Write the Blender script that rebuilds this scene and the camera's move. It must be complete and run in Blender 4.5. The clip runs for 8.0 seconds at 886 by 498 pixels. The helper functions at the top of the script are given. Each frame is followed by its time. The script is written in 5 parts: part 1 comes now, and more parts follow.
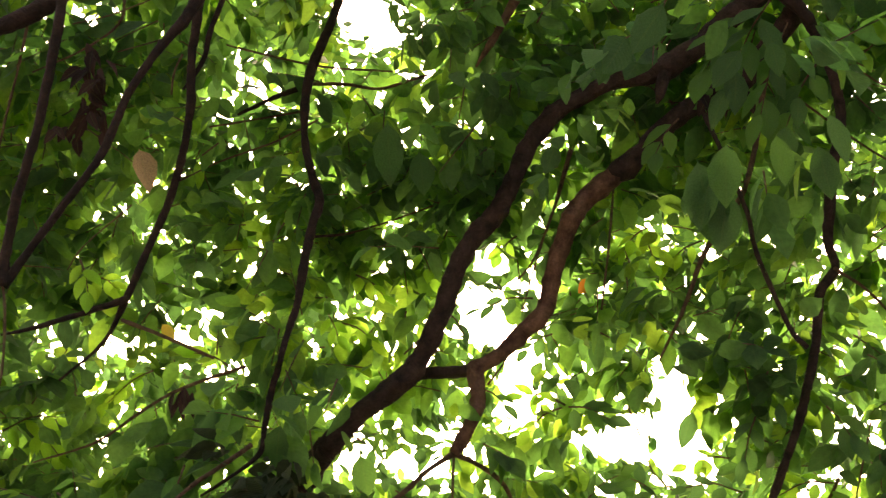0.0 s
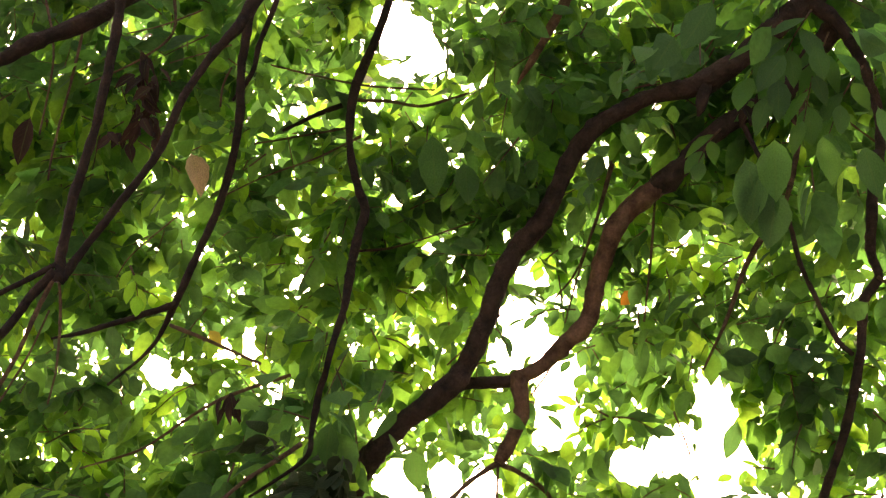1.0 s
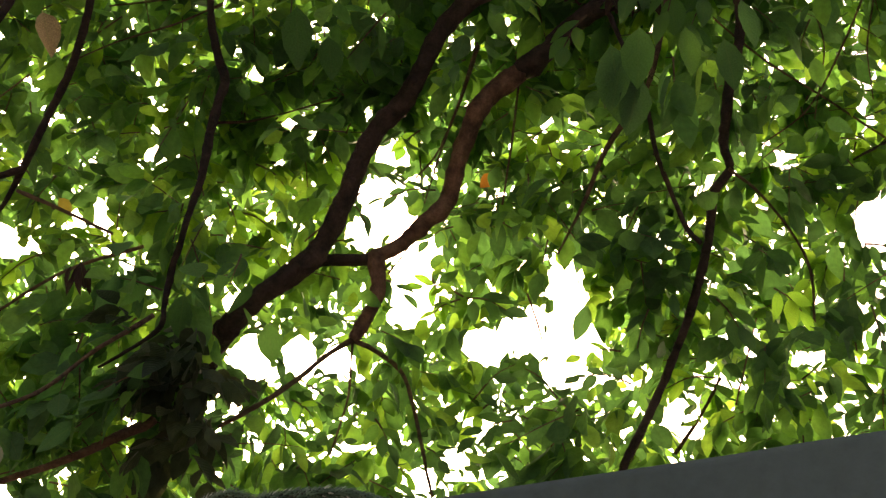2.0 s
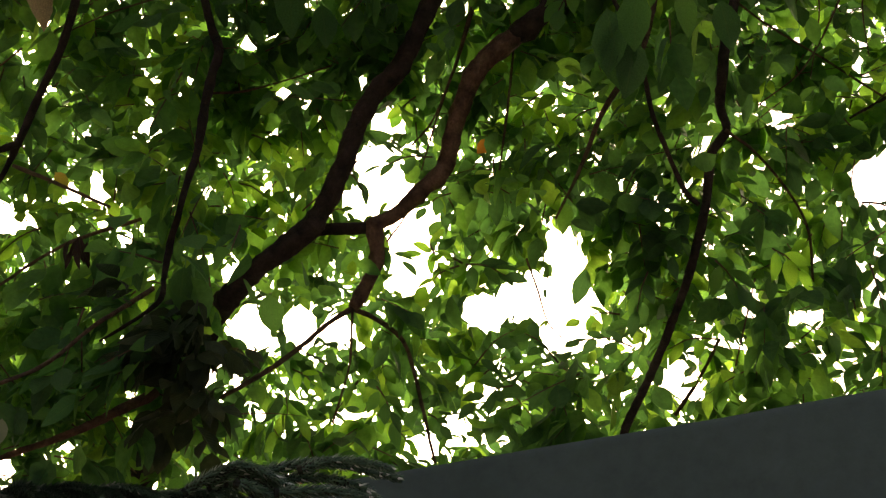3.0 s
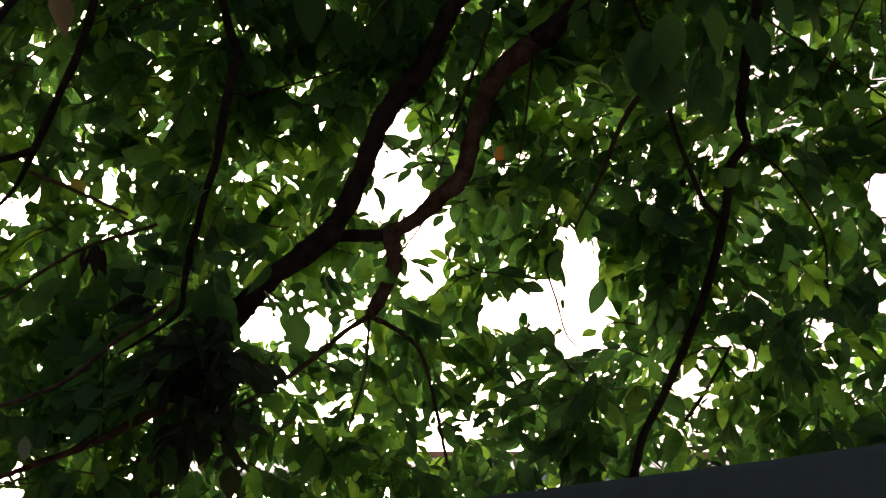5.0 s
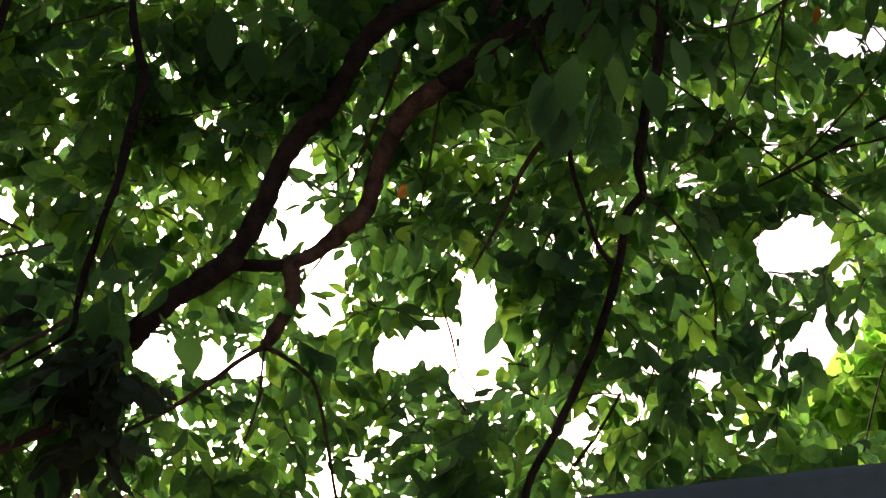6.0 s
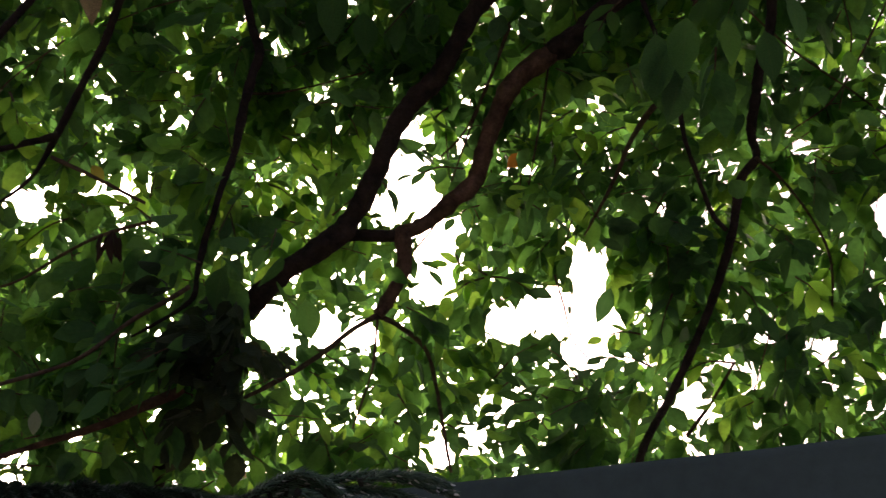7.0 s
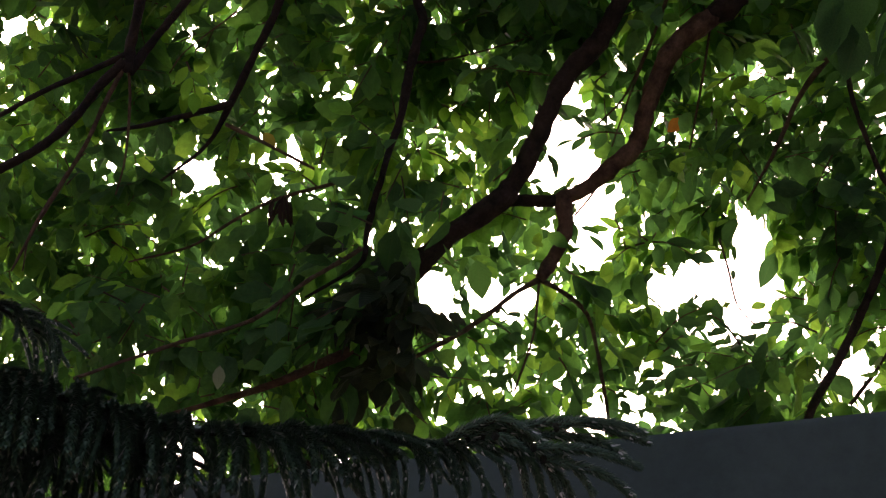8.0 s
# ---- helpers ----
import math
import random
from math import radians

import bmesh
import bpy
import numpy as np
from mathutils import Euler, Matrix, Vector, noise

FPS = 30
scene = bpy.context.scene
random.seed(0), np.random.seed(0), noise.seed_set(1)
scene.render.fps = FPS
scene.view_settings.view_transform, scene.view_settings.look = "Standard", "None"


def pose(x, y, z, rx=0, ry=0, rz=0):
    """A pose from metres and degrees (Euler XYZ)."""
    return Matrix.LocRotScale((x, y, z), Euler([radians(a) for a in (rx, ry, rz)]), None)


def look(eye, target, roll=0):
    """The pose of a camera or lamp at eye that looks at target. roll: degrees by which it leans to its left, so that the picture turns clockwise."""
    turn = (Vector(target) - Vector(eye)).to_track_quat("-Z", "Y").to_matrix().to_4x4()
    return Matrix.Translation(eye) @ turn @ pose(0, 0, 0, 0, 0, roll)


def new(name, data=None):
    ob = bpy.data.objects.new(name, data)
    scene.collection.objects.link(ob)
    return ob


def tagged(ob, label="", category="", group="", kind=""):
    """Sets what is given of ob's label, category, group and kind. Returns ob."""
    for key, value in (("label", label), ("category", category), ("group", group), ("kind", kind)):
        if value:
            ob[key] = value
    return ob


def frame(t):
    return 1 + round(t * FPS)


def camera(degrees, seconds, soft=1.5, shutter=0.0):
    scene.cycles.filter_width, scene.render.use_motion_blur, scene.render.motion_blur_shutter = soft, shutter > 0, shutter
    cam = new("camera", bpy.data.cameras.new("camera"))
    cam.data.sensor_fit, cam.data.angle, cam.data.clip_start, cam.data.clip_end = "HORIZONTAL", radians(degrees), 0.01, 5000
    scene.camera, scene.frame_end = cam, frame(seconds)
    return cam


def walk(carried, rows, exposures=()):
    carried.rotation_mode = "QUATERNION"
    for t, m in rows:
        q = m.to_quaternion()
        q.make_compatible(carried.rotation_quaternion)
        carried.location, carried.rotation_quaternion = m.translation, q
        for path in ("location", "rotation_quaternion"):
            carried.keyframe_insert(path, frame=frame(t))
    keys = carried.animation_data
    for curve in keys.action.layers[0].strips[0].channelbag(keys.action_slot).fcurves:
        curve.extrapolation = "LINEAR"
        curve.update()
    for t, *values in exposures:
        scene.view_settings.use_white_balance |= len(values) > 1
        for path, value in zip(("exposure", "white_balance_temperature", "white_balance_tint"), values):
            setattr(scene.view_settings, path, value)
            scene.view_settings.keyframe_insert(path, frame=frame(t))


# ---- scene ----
# ---- camera and walk ----
cam = camera(39.92, 8.0, soft=1.25, shutter=0.15)
walk(cam, [
    (0.0, pose(0.162, -0.109, 1.838, 122.53, -2.11, 5.74)),
    (0.2, pose(0.109, -0.086, 1.753, 123.97, -1.18, 7.14)),
    (0.4, pose(0.065, -0.057, 1.668, 126.38, 0.29, 7.05)),
    (0.5, pose(0.057, -0.034, 1.643, 127.48, 0.60, 8.20)),
    (0.6, pose(0.061, -0.038, 1.639, 126.98, 0.24, 8.73)),
    (0.7, pose(0.061, -0.031, 1.633, 126.96, -0.87, 8.15)),
    (0.8, pose(0.059, -0.026, 1.625, 126.47, -1.70, 6.54)),
    (0.9, pose(0.067, -0.030, 1.643, 125.84, -2.33, 5.54)),
    (1.0, pose(0.048, -0.031, 1.630, 125.69, -2.57, 6.23)),
    (1.2, pose(0.047, -0.026, 1.622, 124.13, -1.40, 5.92)),
    (1.5, pose(0.037, -0.009, 1.612, 122.76, -1.60, 3.26)),
    (1.7, pose(0.045, -0.003, 1.606, 121.51, -1.87, 1.23)),
    (2.0, pose(0.041, -0.002, 1.620, 120.47, -0.69, -0.46)),
    (2.2, pose(0.029, -0.005, 1.670, 119.86, 0.33, -0.65)),
    (3.3, pose(0.017, -0.001, 1.605, 118.49, 0.24, -0.04)),
    (3.5, pose(0.000, 0.000, 1.600, 118.00, 0.00, -0.00)),
    (4.0, pose(-0.036, -0.043, 1.704, 116.49, 0.87, 0.85)),
    (4.2, pose(-0.056, -0.039, 1.705, 118.01, 0.11, 0.80)),
    (5.3, pose(-0.152, -0.056, 1.799, 117.01, 0.48, -4.78)),
    (5.5, pose(-0.132, -0.056, 1.790, 118.68, 0.45, -7.19)),
    (5.8, pose(-0.126, -0.066, 1.732, 120.27, 0.80, -6.95)),
    (6.0, pose(-0.119, -0.056, 1.695, 119.84, 0.08, -6.78)),
    (6.2, pose(-0.092, -0.040, 1.633, 119.57, -0.93, -7.79)),
    (6.5, pose(-0.118, -0.011, 1.613, 119.22, -0.70, -6.90)),
    (6.8, pose(-0.163, 0.006, 1.602, 118.93, -1.25, -5.18)),
    (7.0, pose(-0.152, -0.043, 1.640, 118.95, -1.72, -2.32)),
    (7.5, pose(-0.258, -0.062, 1.598, 118.44, -3.45, 1.65)),
    (8.0, pose(-0.288, -0.050, 1.556, 117.81, -4.40, 2.88)),
], exposures=[(0.0, 3.0, 8500, 35), (0.5, 3.35, 8500, 35), (1.5, 2.98, 8500, 34), (2.2, 2.3, 8300, 34), (3.5, 1.2, 8000, 22), (4.0, 0.6, 7600, 27), (4.2, 0.6, 7600, 27), (5.5, 1.15, 6700, 37), (6.0, 1.6, 6700, 38), (6.5, 1.53, 6700, 38), (7.0, 1.3, 6800, 38), (8.0, 1.48, 6800, 40)])

# ---- sky and sun ----
SUN_ELEVATION, SUN_TURN = radians(22), radians(-12)
world = bpy.data.worlds.new("sky")
scene.world = world
world.use_nodes = True
wn = world.node_tree.nodes
sky = wn.new("ShaderNodeTexSky")
sky.sky_type, sky.sun_disc = "NISHITA", False
sky.sun_elevation, sky.sun_rotation = SUN_ELEVATION, SUN_TURN
sky.air_density, sky.dust_density, sky.ozone_density = 0.8, 9.0, 0.5
wn["Background"].inputs["Strength"].default_value = 0.15
world.node_tree.links.new(sky.outputs["Color"], wn["Background"].inputs["Color"])
sun = new("sun", bpy.data.lights.new("sun", "SUN"))
sun.data.energy, sun.data.angle, sun.data.color = 1.1, radians(14), (1.0, 0.93, 0.85)
sun.matrix_world = look((0, 0, 30), Vector((0, 0, 30)) - Vector((math.sin(SUN_TURN) * math.cos(SUN_ELEVATION), math.cos(SUN_TURN) * math.cos(SUN_ELEVATION), math.sin(SUN_ELEVATION))))


# ---- materials ----
def material(name):
    m = bpy.data.materials.new(name)
    m.use_nodes = True
    nt = m.node_tree
    return m, nt, nt.nodes["Principled BSDF"], nt.nodes["Material Output"]


def ramp(nt, source, stops):
    node = nt.nodes.new("ShaderNodeValToRGB")
    while len(node.color_ramp.elements) < len(stops):
        node.color_ramp.elements.new(0.5)
    for element, (at, colour) in zip(node.color_ramp.elements, stops):
        element.position, element.color = at, (*colour, 1)
    nt.links.new(source, node.inputs["Fac"])
    return node.outputs["Color"]


def noise_of(nt, scale, detail=4.0, rough=0.6, coords="Object"):
    tc, node = nt.nodes.new("ShaderNodeTexCoord"), nt.nodes.new("ShaderNodeTexNoise")
    node.inputs["Scale"].default_value, node.inputs["Detail"].default_value, node.inputs["Roughness"].default_value = scale, detail, rough
    nt.links.new(tc.outputs[coords], node.inputs["Vector"])
    return node.outputs["Fac"]


def mathnode(nt, op, a, b=0.0, c=0.0):
    node = nt.nodes.new("ShaderNodeMath")
    node.operation = op
    for socket, value in zip(node.inputs, (a, b, c)):
        if isinstance(value, (int, float)):
            socket.default_value = value
        else:
            nt.links.new(value, socket)
    return node.outputs[0]


def mix(nt, fac, a, b, blend="MIX"):
    node = nt.nodes.new("ShaderNodeMix")
    node.data_type, node.blend_type = "RGBA", blend
    for socket, value in ((node.inputs[0], fac), (node.inputs[6], a), (node.inputs[7], b)):
        if isinstance(value, (int, float)):
            socket.default_value = value
        elif isinstance(value, tuple):
            socket.default_value = (*value, 1)
        else:
            nt.links.new(value, socket)
    return node.outputs[2]


def bump(nt, height, strength, distance, shader):
    node = nt.nodes.new("ShaderNodeBump")
    node.inputs["Strength"].default_value, node.inputs["Distance"].default_value = strength, distance
    nt.links.new(height, node.inputs["Height"])
    nt.links.new(node.outputs["Normal"], shader.inputs["Normal"])
    return node.outputs["Normal"]


def leaf_material(name, stops, through_stops, share=0.5, gloss=0.7, per_object=False, spots=0.25, ribs=0.2):
    """A thin blade: glossy skin, colour that varies from leaf to leaf, pale midrib, side veins, light shining through."""
    m, nt, skin, out = material(name)
    if per_object:
        chance = mathnode(nt, "MULTIPLY", nt.nodes.new("ShaderNodeObjectInfo").outputs["Random"], 0.66)
    else:
        own = nt.nodes.new("ShaderNodeNewGeometry").outputs["Random Per Island"]
        # slow noise paints lit and shaded clumps into the leaf colour
        bough = mathnode(nt, "MULTIPLY", mathnode(nt, "SUBTRACT", noise_of(nt, 1.9, 1.0), 0.5), 1.9)
        chance = mathnode(nt, "MULTIPLY_ADD", own, 0.72, mathnode(nt, "ADD", bough, 0.14))
    uv = nt.nodes.new("ShaderNodeUVMap")
    uv.uv_map = "blade"
    xyz = nt.nodes.new("ShaderNodeSeparateXYZ")
    nt.links.new(uv.outputs["UV"], xyz.inputs[0])
    across = mathnode(nt, "ABSOLUTE", mathnode(nt, "SUBTRACT", xyz.outputs["X"], 0.5))
    rib = mathnode(nt, "LESS_THAN", across, 0.035)
    veins = mathnode(nt, "SINE", mathnode(nt, "MULTIPLY", mathnode(nt, "SUBTRACT", xyz.outputs["Y"], mathnode(nt, "MULTIPLY", across, 0.5)), 62.0))
    vein = mathnode(nt, "GREATER_THAN", veins, 0.93)
    marks = mathnode(nt, "MULTIPLY", mathnode(nt, "MAXIMUM", rib, mathnode(nt, "MULTIPLY", vein, 0.4)), ribs)
    blotch = noise_of(nt, 45.0, 3.0)
    base, glow = ramp(nt, chance, stops), ramp(nt, chance, through_stops)
    dark = ramp(nt, blotch, [(0.35, (1 - spots,) * 3), (0.65, (1.0,) * 3)])
    base, glow = mix(nt, 1.0, base, dark, "MULTIPLY"), mix(nt, 1.0, glow, dark, "MULTIPLY")
    base = mix(nt, marks, base, (0.12, 0.19, 0.06))
    glow = mix(nt, mathnode(nt, "MULTIPLY", marks, 0.5), glow, (0.10, 0.16, 0.02))
    nt.links.new(base, skin.inputs["Base Color"])
    skin.inputs["Roughness"].default_value = gloss
    skin.inputs["Specular IOR Level"].default_value = 0.14
    normal = bump(nt, mathnode(nt, "ADD", veins, mathnode(nt, "MULTIPLY", blotch, 3.0)), 0.25, 0.002, skin)
    thin = nt.nodes.new("ShaderNodeBsdfTranslucent")
    nt.links.new(glow, thin.inputs["Color"])
    both = nt.nodes.new("ShaderNodeMixShader")
    both.inputs[0].default_value = share
    nt.links.new(skin.outputs[0], both.inputs[1])
    nt.links.new(thin.outputs[0], both.inputs[2])
    nt.links.new(both.outputs[0], out.inputs["Surface"])
    return m


GREENS = [(0.0, (0.031, 0.073, 0.032)), (0.5, (0.041, 0.102, 0.034)), (0.85, (0.054, 0.134, 0.034)), (1.0, (0.066, 0.154, 0.034))]
GLOWS = [(0.0, (0.066, 0.20, 0.055)), (0.45, (0.115, 0.36, 0.068)), (0.75, (0.21, 0.57, 0.072)), (1.0, (0.40, 0.82, 0.08))]
LEAF = leaf_material("green_leaf", GREENS, GLOWS)
LEAF_ONE = leaf_material("single_green_leaf", GREENS, GLOWS, per_object=True)
LEAF_YOUNG = leaf_material("young_leaf", [(0.0, (0.07, 0.15, 0.02)), (1.0, (0.12, 0.19, 0.03))], [(0.0, (0.27, 0.72, 0.07)), (1.0, (0.42, 0.84, 0.10))], share=0.7)
# brighter copy of the green leaf: sunlight put into the colour of some sprays
LEAF_SUNLIT = leaf_material("sunlit_leaf", [(0.0, (0.05, 0.13, 0.02)), (1.0, (0.09, 0.17, 0.025))], [(0.0, (0.22, 0.66, 0.06)), (1.0, (0.48, 0.90, 0.08))], share=0.62, per_object=True)
PALE = leaf_material("pale_leaf", [(0.0, (0.22, 0.26, 0.16)), (1.0, (0.26, 0.3, 0.2))], [(0.0, (0.3, 0.4, 0.15)), (1.0, (0.3, 0.4, 0.15))], share=0.3, gloss=0.6, per_object=True)
DRY = leaf_material("dry_leaf", [(0.0, (0.014, 0.008, 0.006)), (1.0, (0.050, 0.026, 0.017))], [(0.0, (0.03, 0.014, 0.008)), (1.0, (0.07, 0.032, 0.018))], share=0.2, gloss=0.7, per_object=True)
# darker copy of the leaf: the shade of the clump is in its colour
LEAF_SHADED = leaf_material("shaded_leaf", [(0.0, (0.015, 0.027, 0.016)), (0.75, (0.027, 0.044, 0.022)), (1.0, (0.050, 0.045, 0.028))], [(0.0, (0.045, 0.08, 0.03)), (1.0, (0.09, 0.10, 0.04))], share=0.35, gloss=0.5, ribs=0.04)
TAN = leaf_material("tan_leaf", [(0.0, (0.33, 0.25, 0.13)), (1.0, (0.37, 0.28, 0.15))], [(0.0, (0.46, 0.33, 0.15)), (1.0, (0.5, 0.36, 0.18))], share=0.3, spots=0.5, gloss=0.7, per_object=True)
ORANGE = leaf_material("orange_leaf", [(0.0, (0.32, 0.13, 0.02)), (1.0, (0.36, 0.17, 0.03))], [(0.0, (0.55, 0.24, 0.03)), (1.0, (0.60, 0.28, 0.04))], share=0.5, gloss=0.6, per_object=True)
YELLOW = leaf_material("yellow_leaf", [(0.0, (0.26, 0.22, 0.04)), (1.0, (0.32, 0.25, 0.05))], [(0.0, (0.55, 0.46, 0.06)), (1.0, (0.62, 0.50, 0.08))], share=0.5, gloss=0.6, per_object=True)


def bark_material(name, dark, light, scale=14.0):
    m, nt, skin, out = material(name)
    coarse, fine = noise_of(nt, scale, 6.0, 0.65), noise_of(nt, scale * 7, 4.0, 0.7)
    colour = ramp(nt, coarse, [(0.35, dark), (0.62, light), (0.8, tuple(1.3 * v for v in light))])
    colour = mix(nt, 1.0, colour, ramp(nt, fine, [(0.3, (0.65,) * 3), (0.7, (1.1,) * 3)]), "MULTIPLY")
    nt.links.new(colour, skin.inputs["Base Color"])
    skin.inputs["Roughness"].default_value = 0.85
    skin.inputs["Specular IOR Level"].default_value = 0.2
    bump(nt, mathnode(nt, "ADD", mathnode(nt, "MULTIPLY", coarse, 2.0), fine), 0.9, 0.012, skin)
    return m


BARK = bark_material("grey_brown_bark", (0.017, 0.011, 0.008), (0.050, 0.032, 0.023))
STEM_BARK = bark_material("dark_stem_bark", (0.009, 0.006, 0.004), (0.030, 0.018, 0.012))
RED_BARK = bark_material("reddish_bark", (0.060, 0.031, 0.019), (0.175, 0.098, 0.062))
PINE_TWIG = bark_material("pine_twig_bark", (0.012, 0.014, 0.009), (0.035, 0.034, 0.020), 40.0)
TWIG = bark_material("twig_bark", (0.055, 0.033, 0.02), (0.135, 0.085, 0.05), 30.0)


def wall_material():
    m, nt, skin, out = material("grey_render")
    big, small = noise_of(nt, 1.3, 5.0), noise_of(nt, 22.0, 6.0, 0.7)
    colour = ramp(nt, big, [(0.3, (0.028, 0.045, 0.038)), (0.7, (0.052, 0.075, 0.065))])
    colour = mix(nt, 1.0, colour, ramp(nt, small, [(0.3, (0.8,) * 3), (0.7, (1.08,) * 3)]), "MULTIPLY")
    nt.links.new(colour, skin.inputs["Base Color"])
    skin.inputs["Roughness"].default_value = 0.9
    bump(nt, small, 0.5, 0.006, skin)
    return m


WALL = wall_material()


def plain(name, stops, scale, rough=0.9, depth=0.02):
    m, nt, skin, out = material(name)
    n = noise_of(nt, scale, 8.0, 0.7)
    nt.links.new(ramp(nt, n, stops), skin.inputs["Base Color"])
    skin.inputs["Roughness"].default_value = rough
    bump(nt, n, 0.5, depth, skin)
    return m


SOIL = plain("sandy_soil", [(0.3, (0.13, 0.11, 0.085)), (0.55, (0.17, 0.15, 0.115)), (0.8, (0.08, 0.09, 0.045))], 3.0, 0.95, 0.05)
def needle_material():
    m, nt, skin, out = material("dark_needles_painted_glints")
    chance = nt.nodes.new("ShaderNodeNewGeometry").outputs["Random Per Island"]
    # the two top stops paint sky glints on a few needles as near-white colour
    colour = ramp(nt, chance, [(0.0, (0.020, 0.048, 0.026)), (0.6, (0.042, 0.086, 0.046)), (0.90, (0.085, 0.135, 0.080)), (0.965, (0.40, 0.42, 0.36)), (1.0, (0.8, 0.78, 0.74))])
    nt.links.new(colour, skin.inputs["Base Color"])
    skin.inputs["Roughness"].default_value = 0.3
    skin.inputs["Specular IOR Level"].default_value = 0.3
    return m


NEEDLE = needle_material()
SHEET = plain("pale_metal_sheet", [(0.3, (0.42, 0.45, 0.48)), (0.7, (0.58, 0.60, 0.62))], 2.0, 0.5, 0.003)
PLASTER = plain("pale_plaster", [(0.3, (0.5, 0.46, 0.40)), (0.7, (0.62, 0.58, 0.52))], 2.0, 0.9, 0.004)
TILE_EDGE = plain("terracotta_edge", [(0.3, (0.36, 0.16, 0.09)), (0.7, (0.48, 0.24, 0.14))], 6.0, 0.85, 0.004)


# ---- building helpers ----
def link_mesh(name, me, mat, parent=None, label=""):
    me.materials.append(mat)
    ob = new(name, me)
    if parent:
        ob.parent = parent
        ob.matrix_parent_inverse = parent.matrix_basis.inverted()
    return tagged(ob, label) if label else ob


def part(name, bm, mat, parent, label="", smooth=True):
    me = bpy.data.meshes.new(name)
    bm.to_mesh(me)
    bm.free()
    if smooth:
        me.polygons.foreach_set("use_smooth", [True] * len(me.polygons))
    return link_mesh(name, me, mat, parent, label)


def empty(name, at, label, category, group="", kind=""):
    ob = new(name)
    ob.location = at
    ob.matrix_basis = Matrix.Translation(at)
    return tagged(ob, label, category, group, kind)


def spline(points, step):
    """Points on a smooth line through the control points (x, y, z, radius), about one step apart."""
    p = np.array(points, float)
    p = np.vstack([2 * p[0] - p[1], p, 2 * p[-1] - p[-2]])
    out = []
    for a, b, c, d in zip(p[:-3], p[1:-2], p[2:-1], p[3:]):
        n = max(1, int(np.linalg.norm(c[:3] - b[:3]) / step))
        for k in range(n):
            t = k / n
            out.append(0.5 * (2 * b + (c - a) * t + (2 * a - 5 * b + 4 * c - d) * t * t + (3 * b - a - 3 * c + d) * t ** 3))
    out.append(p[-2])
    return np.array(out)


def tube_arrays(points, step=0.03, sides=8, knots=0.12, seed=0):
    """Vertices and faces of a round, slightly lumpy, bending stem."""
    line = spline(points, step)
    rng = np.random.RandomState(seed)
    n = len(line)
    centre, radius = line[:, :3].copy(), np.maximum(line[:, 3], 0.001)
    wob = rng.randn(n, 3)
    for _ in range(3):
        wob[1:-1] = (wob[:-2] + wob[1:-1] + wob[2:]) / 3
    centre[1:-1] += wob[1:-1] * radius[1:-1, None] * 0.16
    swell = rng.rand(n)
    swell[1:-1] = (swell[:-2] + swell[1:-1] + swell[2:]) / 3
    radius = radius * (1 + knots * 2 * (swell - 0.5))
    along = np.gradient(centre, axis=0)
    along /= np.linalg.norm(along, axis=1)[:, None] + 1e-9
    ref = np.array([0.31, 0.22, 0.92]) if abs(along[0, 2]) < 0.85 else np.array([0.9, 0.3, 0.1])
    side = np.cross(along, ref)
    side /= np.linalg.norm(side, axis=1)[:, None] + 1e-9
    up = np.cross(side, along)
    ang = np.arange(sides) * 2 * math.pi / sides
    lump = 1 + knots * rng.randn(n, sides) * 0.5
    ring = centre[:, None] + (radius[:, None] * lump)[..., None] * (np.cos(ang)[None, :, None] * side[:, None] + np.sin(ang)[None, :, None] * up[:, None])
    verts = np.vstack([ring.reshape(-1, 3), centre[:1], centre[-1:]])
    faces = []
    for i in range(n - 1):
        for j in range(sides):
            k = (j + 1) % sides
            faces.append((i * sides + j, i * sides + k, (i + 1) * sides + k, (i + 1) * sides + j))
    for j in range(sides):
        k = (j + 1) % sides
        faces.append((n * sides, k, j))
        faces.append((n * sides + 1, (n - 1) * sides + j, (n - 1) * sides + k))
    return verts, faces


def stem(name, points, mat, parent, step=0.03, sides=8, knots=0.12, seed=0, label=""):
    verts, faces = tube_arrays(points, step, sides, knots, seed)
    me = bpy.data.meshes.new(name)
    me.from_pydata(verts.tolist(), [], faces)
    me.polygons.foreach_set("use_smooth", [True] * len(me.polygons))
    return link_mesh(name, me, mat, parent, label)


def blade(width=0.5, fold=0.18, droop=0.16, twist=0.0, fine=True):
    """A leaf of length 1 along +y, its upper face to +z: vertices, faces, and u, v of each vertex."""
    rows = [(0.06, 0.05), (0.2, 0.62), (0.42, 1.0), (0.66, 0.86), (0.86, 0.42)] if fine else [(0.18, 0.6), (0.45, 1.0), (0.78, 0.62)]
    verts, uv = [(0, 0, 0)], [(0.5, 0)]
    for v, w in rows:
        half, sag, turn = 0.5 * width * w, -droop * v * v, twist * v
        for s in (-1, 0, 1):
            verts.append((s * half * math.cos(turn), v, sag + fold * half * abs(s) + s * half * math.sin(turn)))
            uv.append((0.5 + 0.5 * s, v))
    verts.append((0, 1, -droop))
    uv.append((0.5, 1))
    faces = [(0, 2, 1), (0, 3, 2)]
    for r in range(len(rows) - 1):
        a = 1 + 3 * r
        faces += [(a, a + 1, a + 4, a + 3), (a + 1, a + 2, a + 5, a + 4)]
    a, tip = 1 + 3 * (len(rows) - 1), len(verts) - 1
    faces += [(a, a + 1, tip), (a + 1, a + 2, tip)]
    return np.array(verts, float), faces, np.array(uv, float)


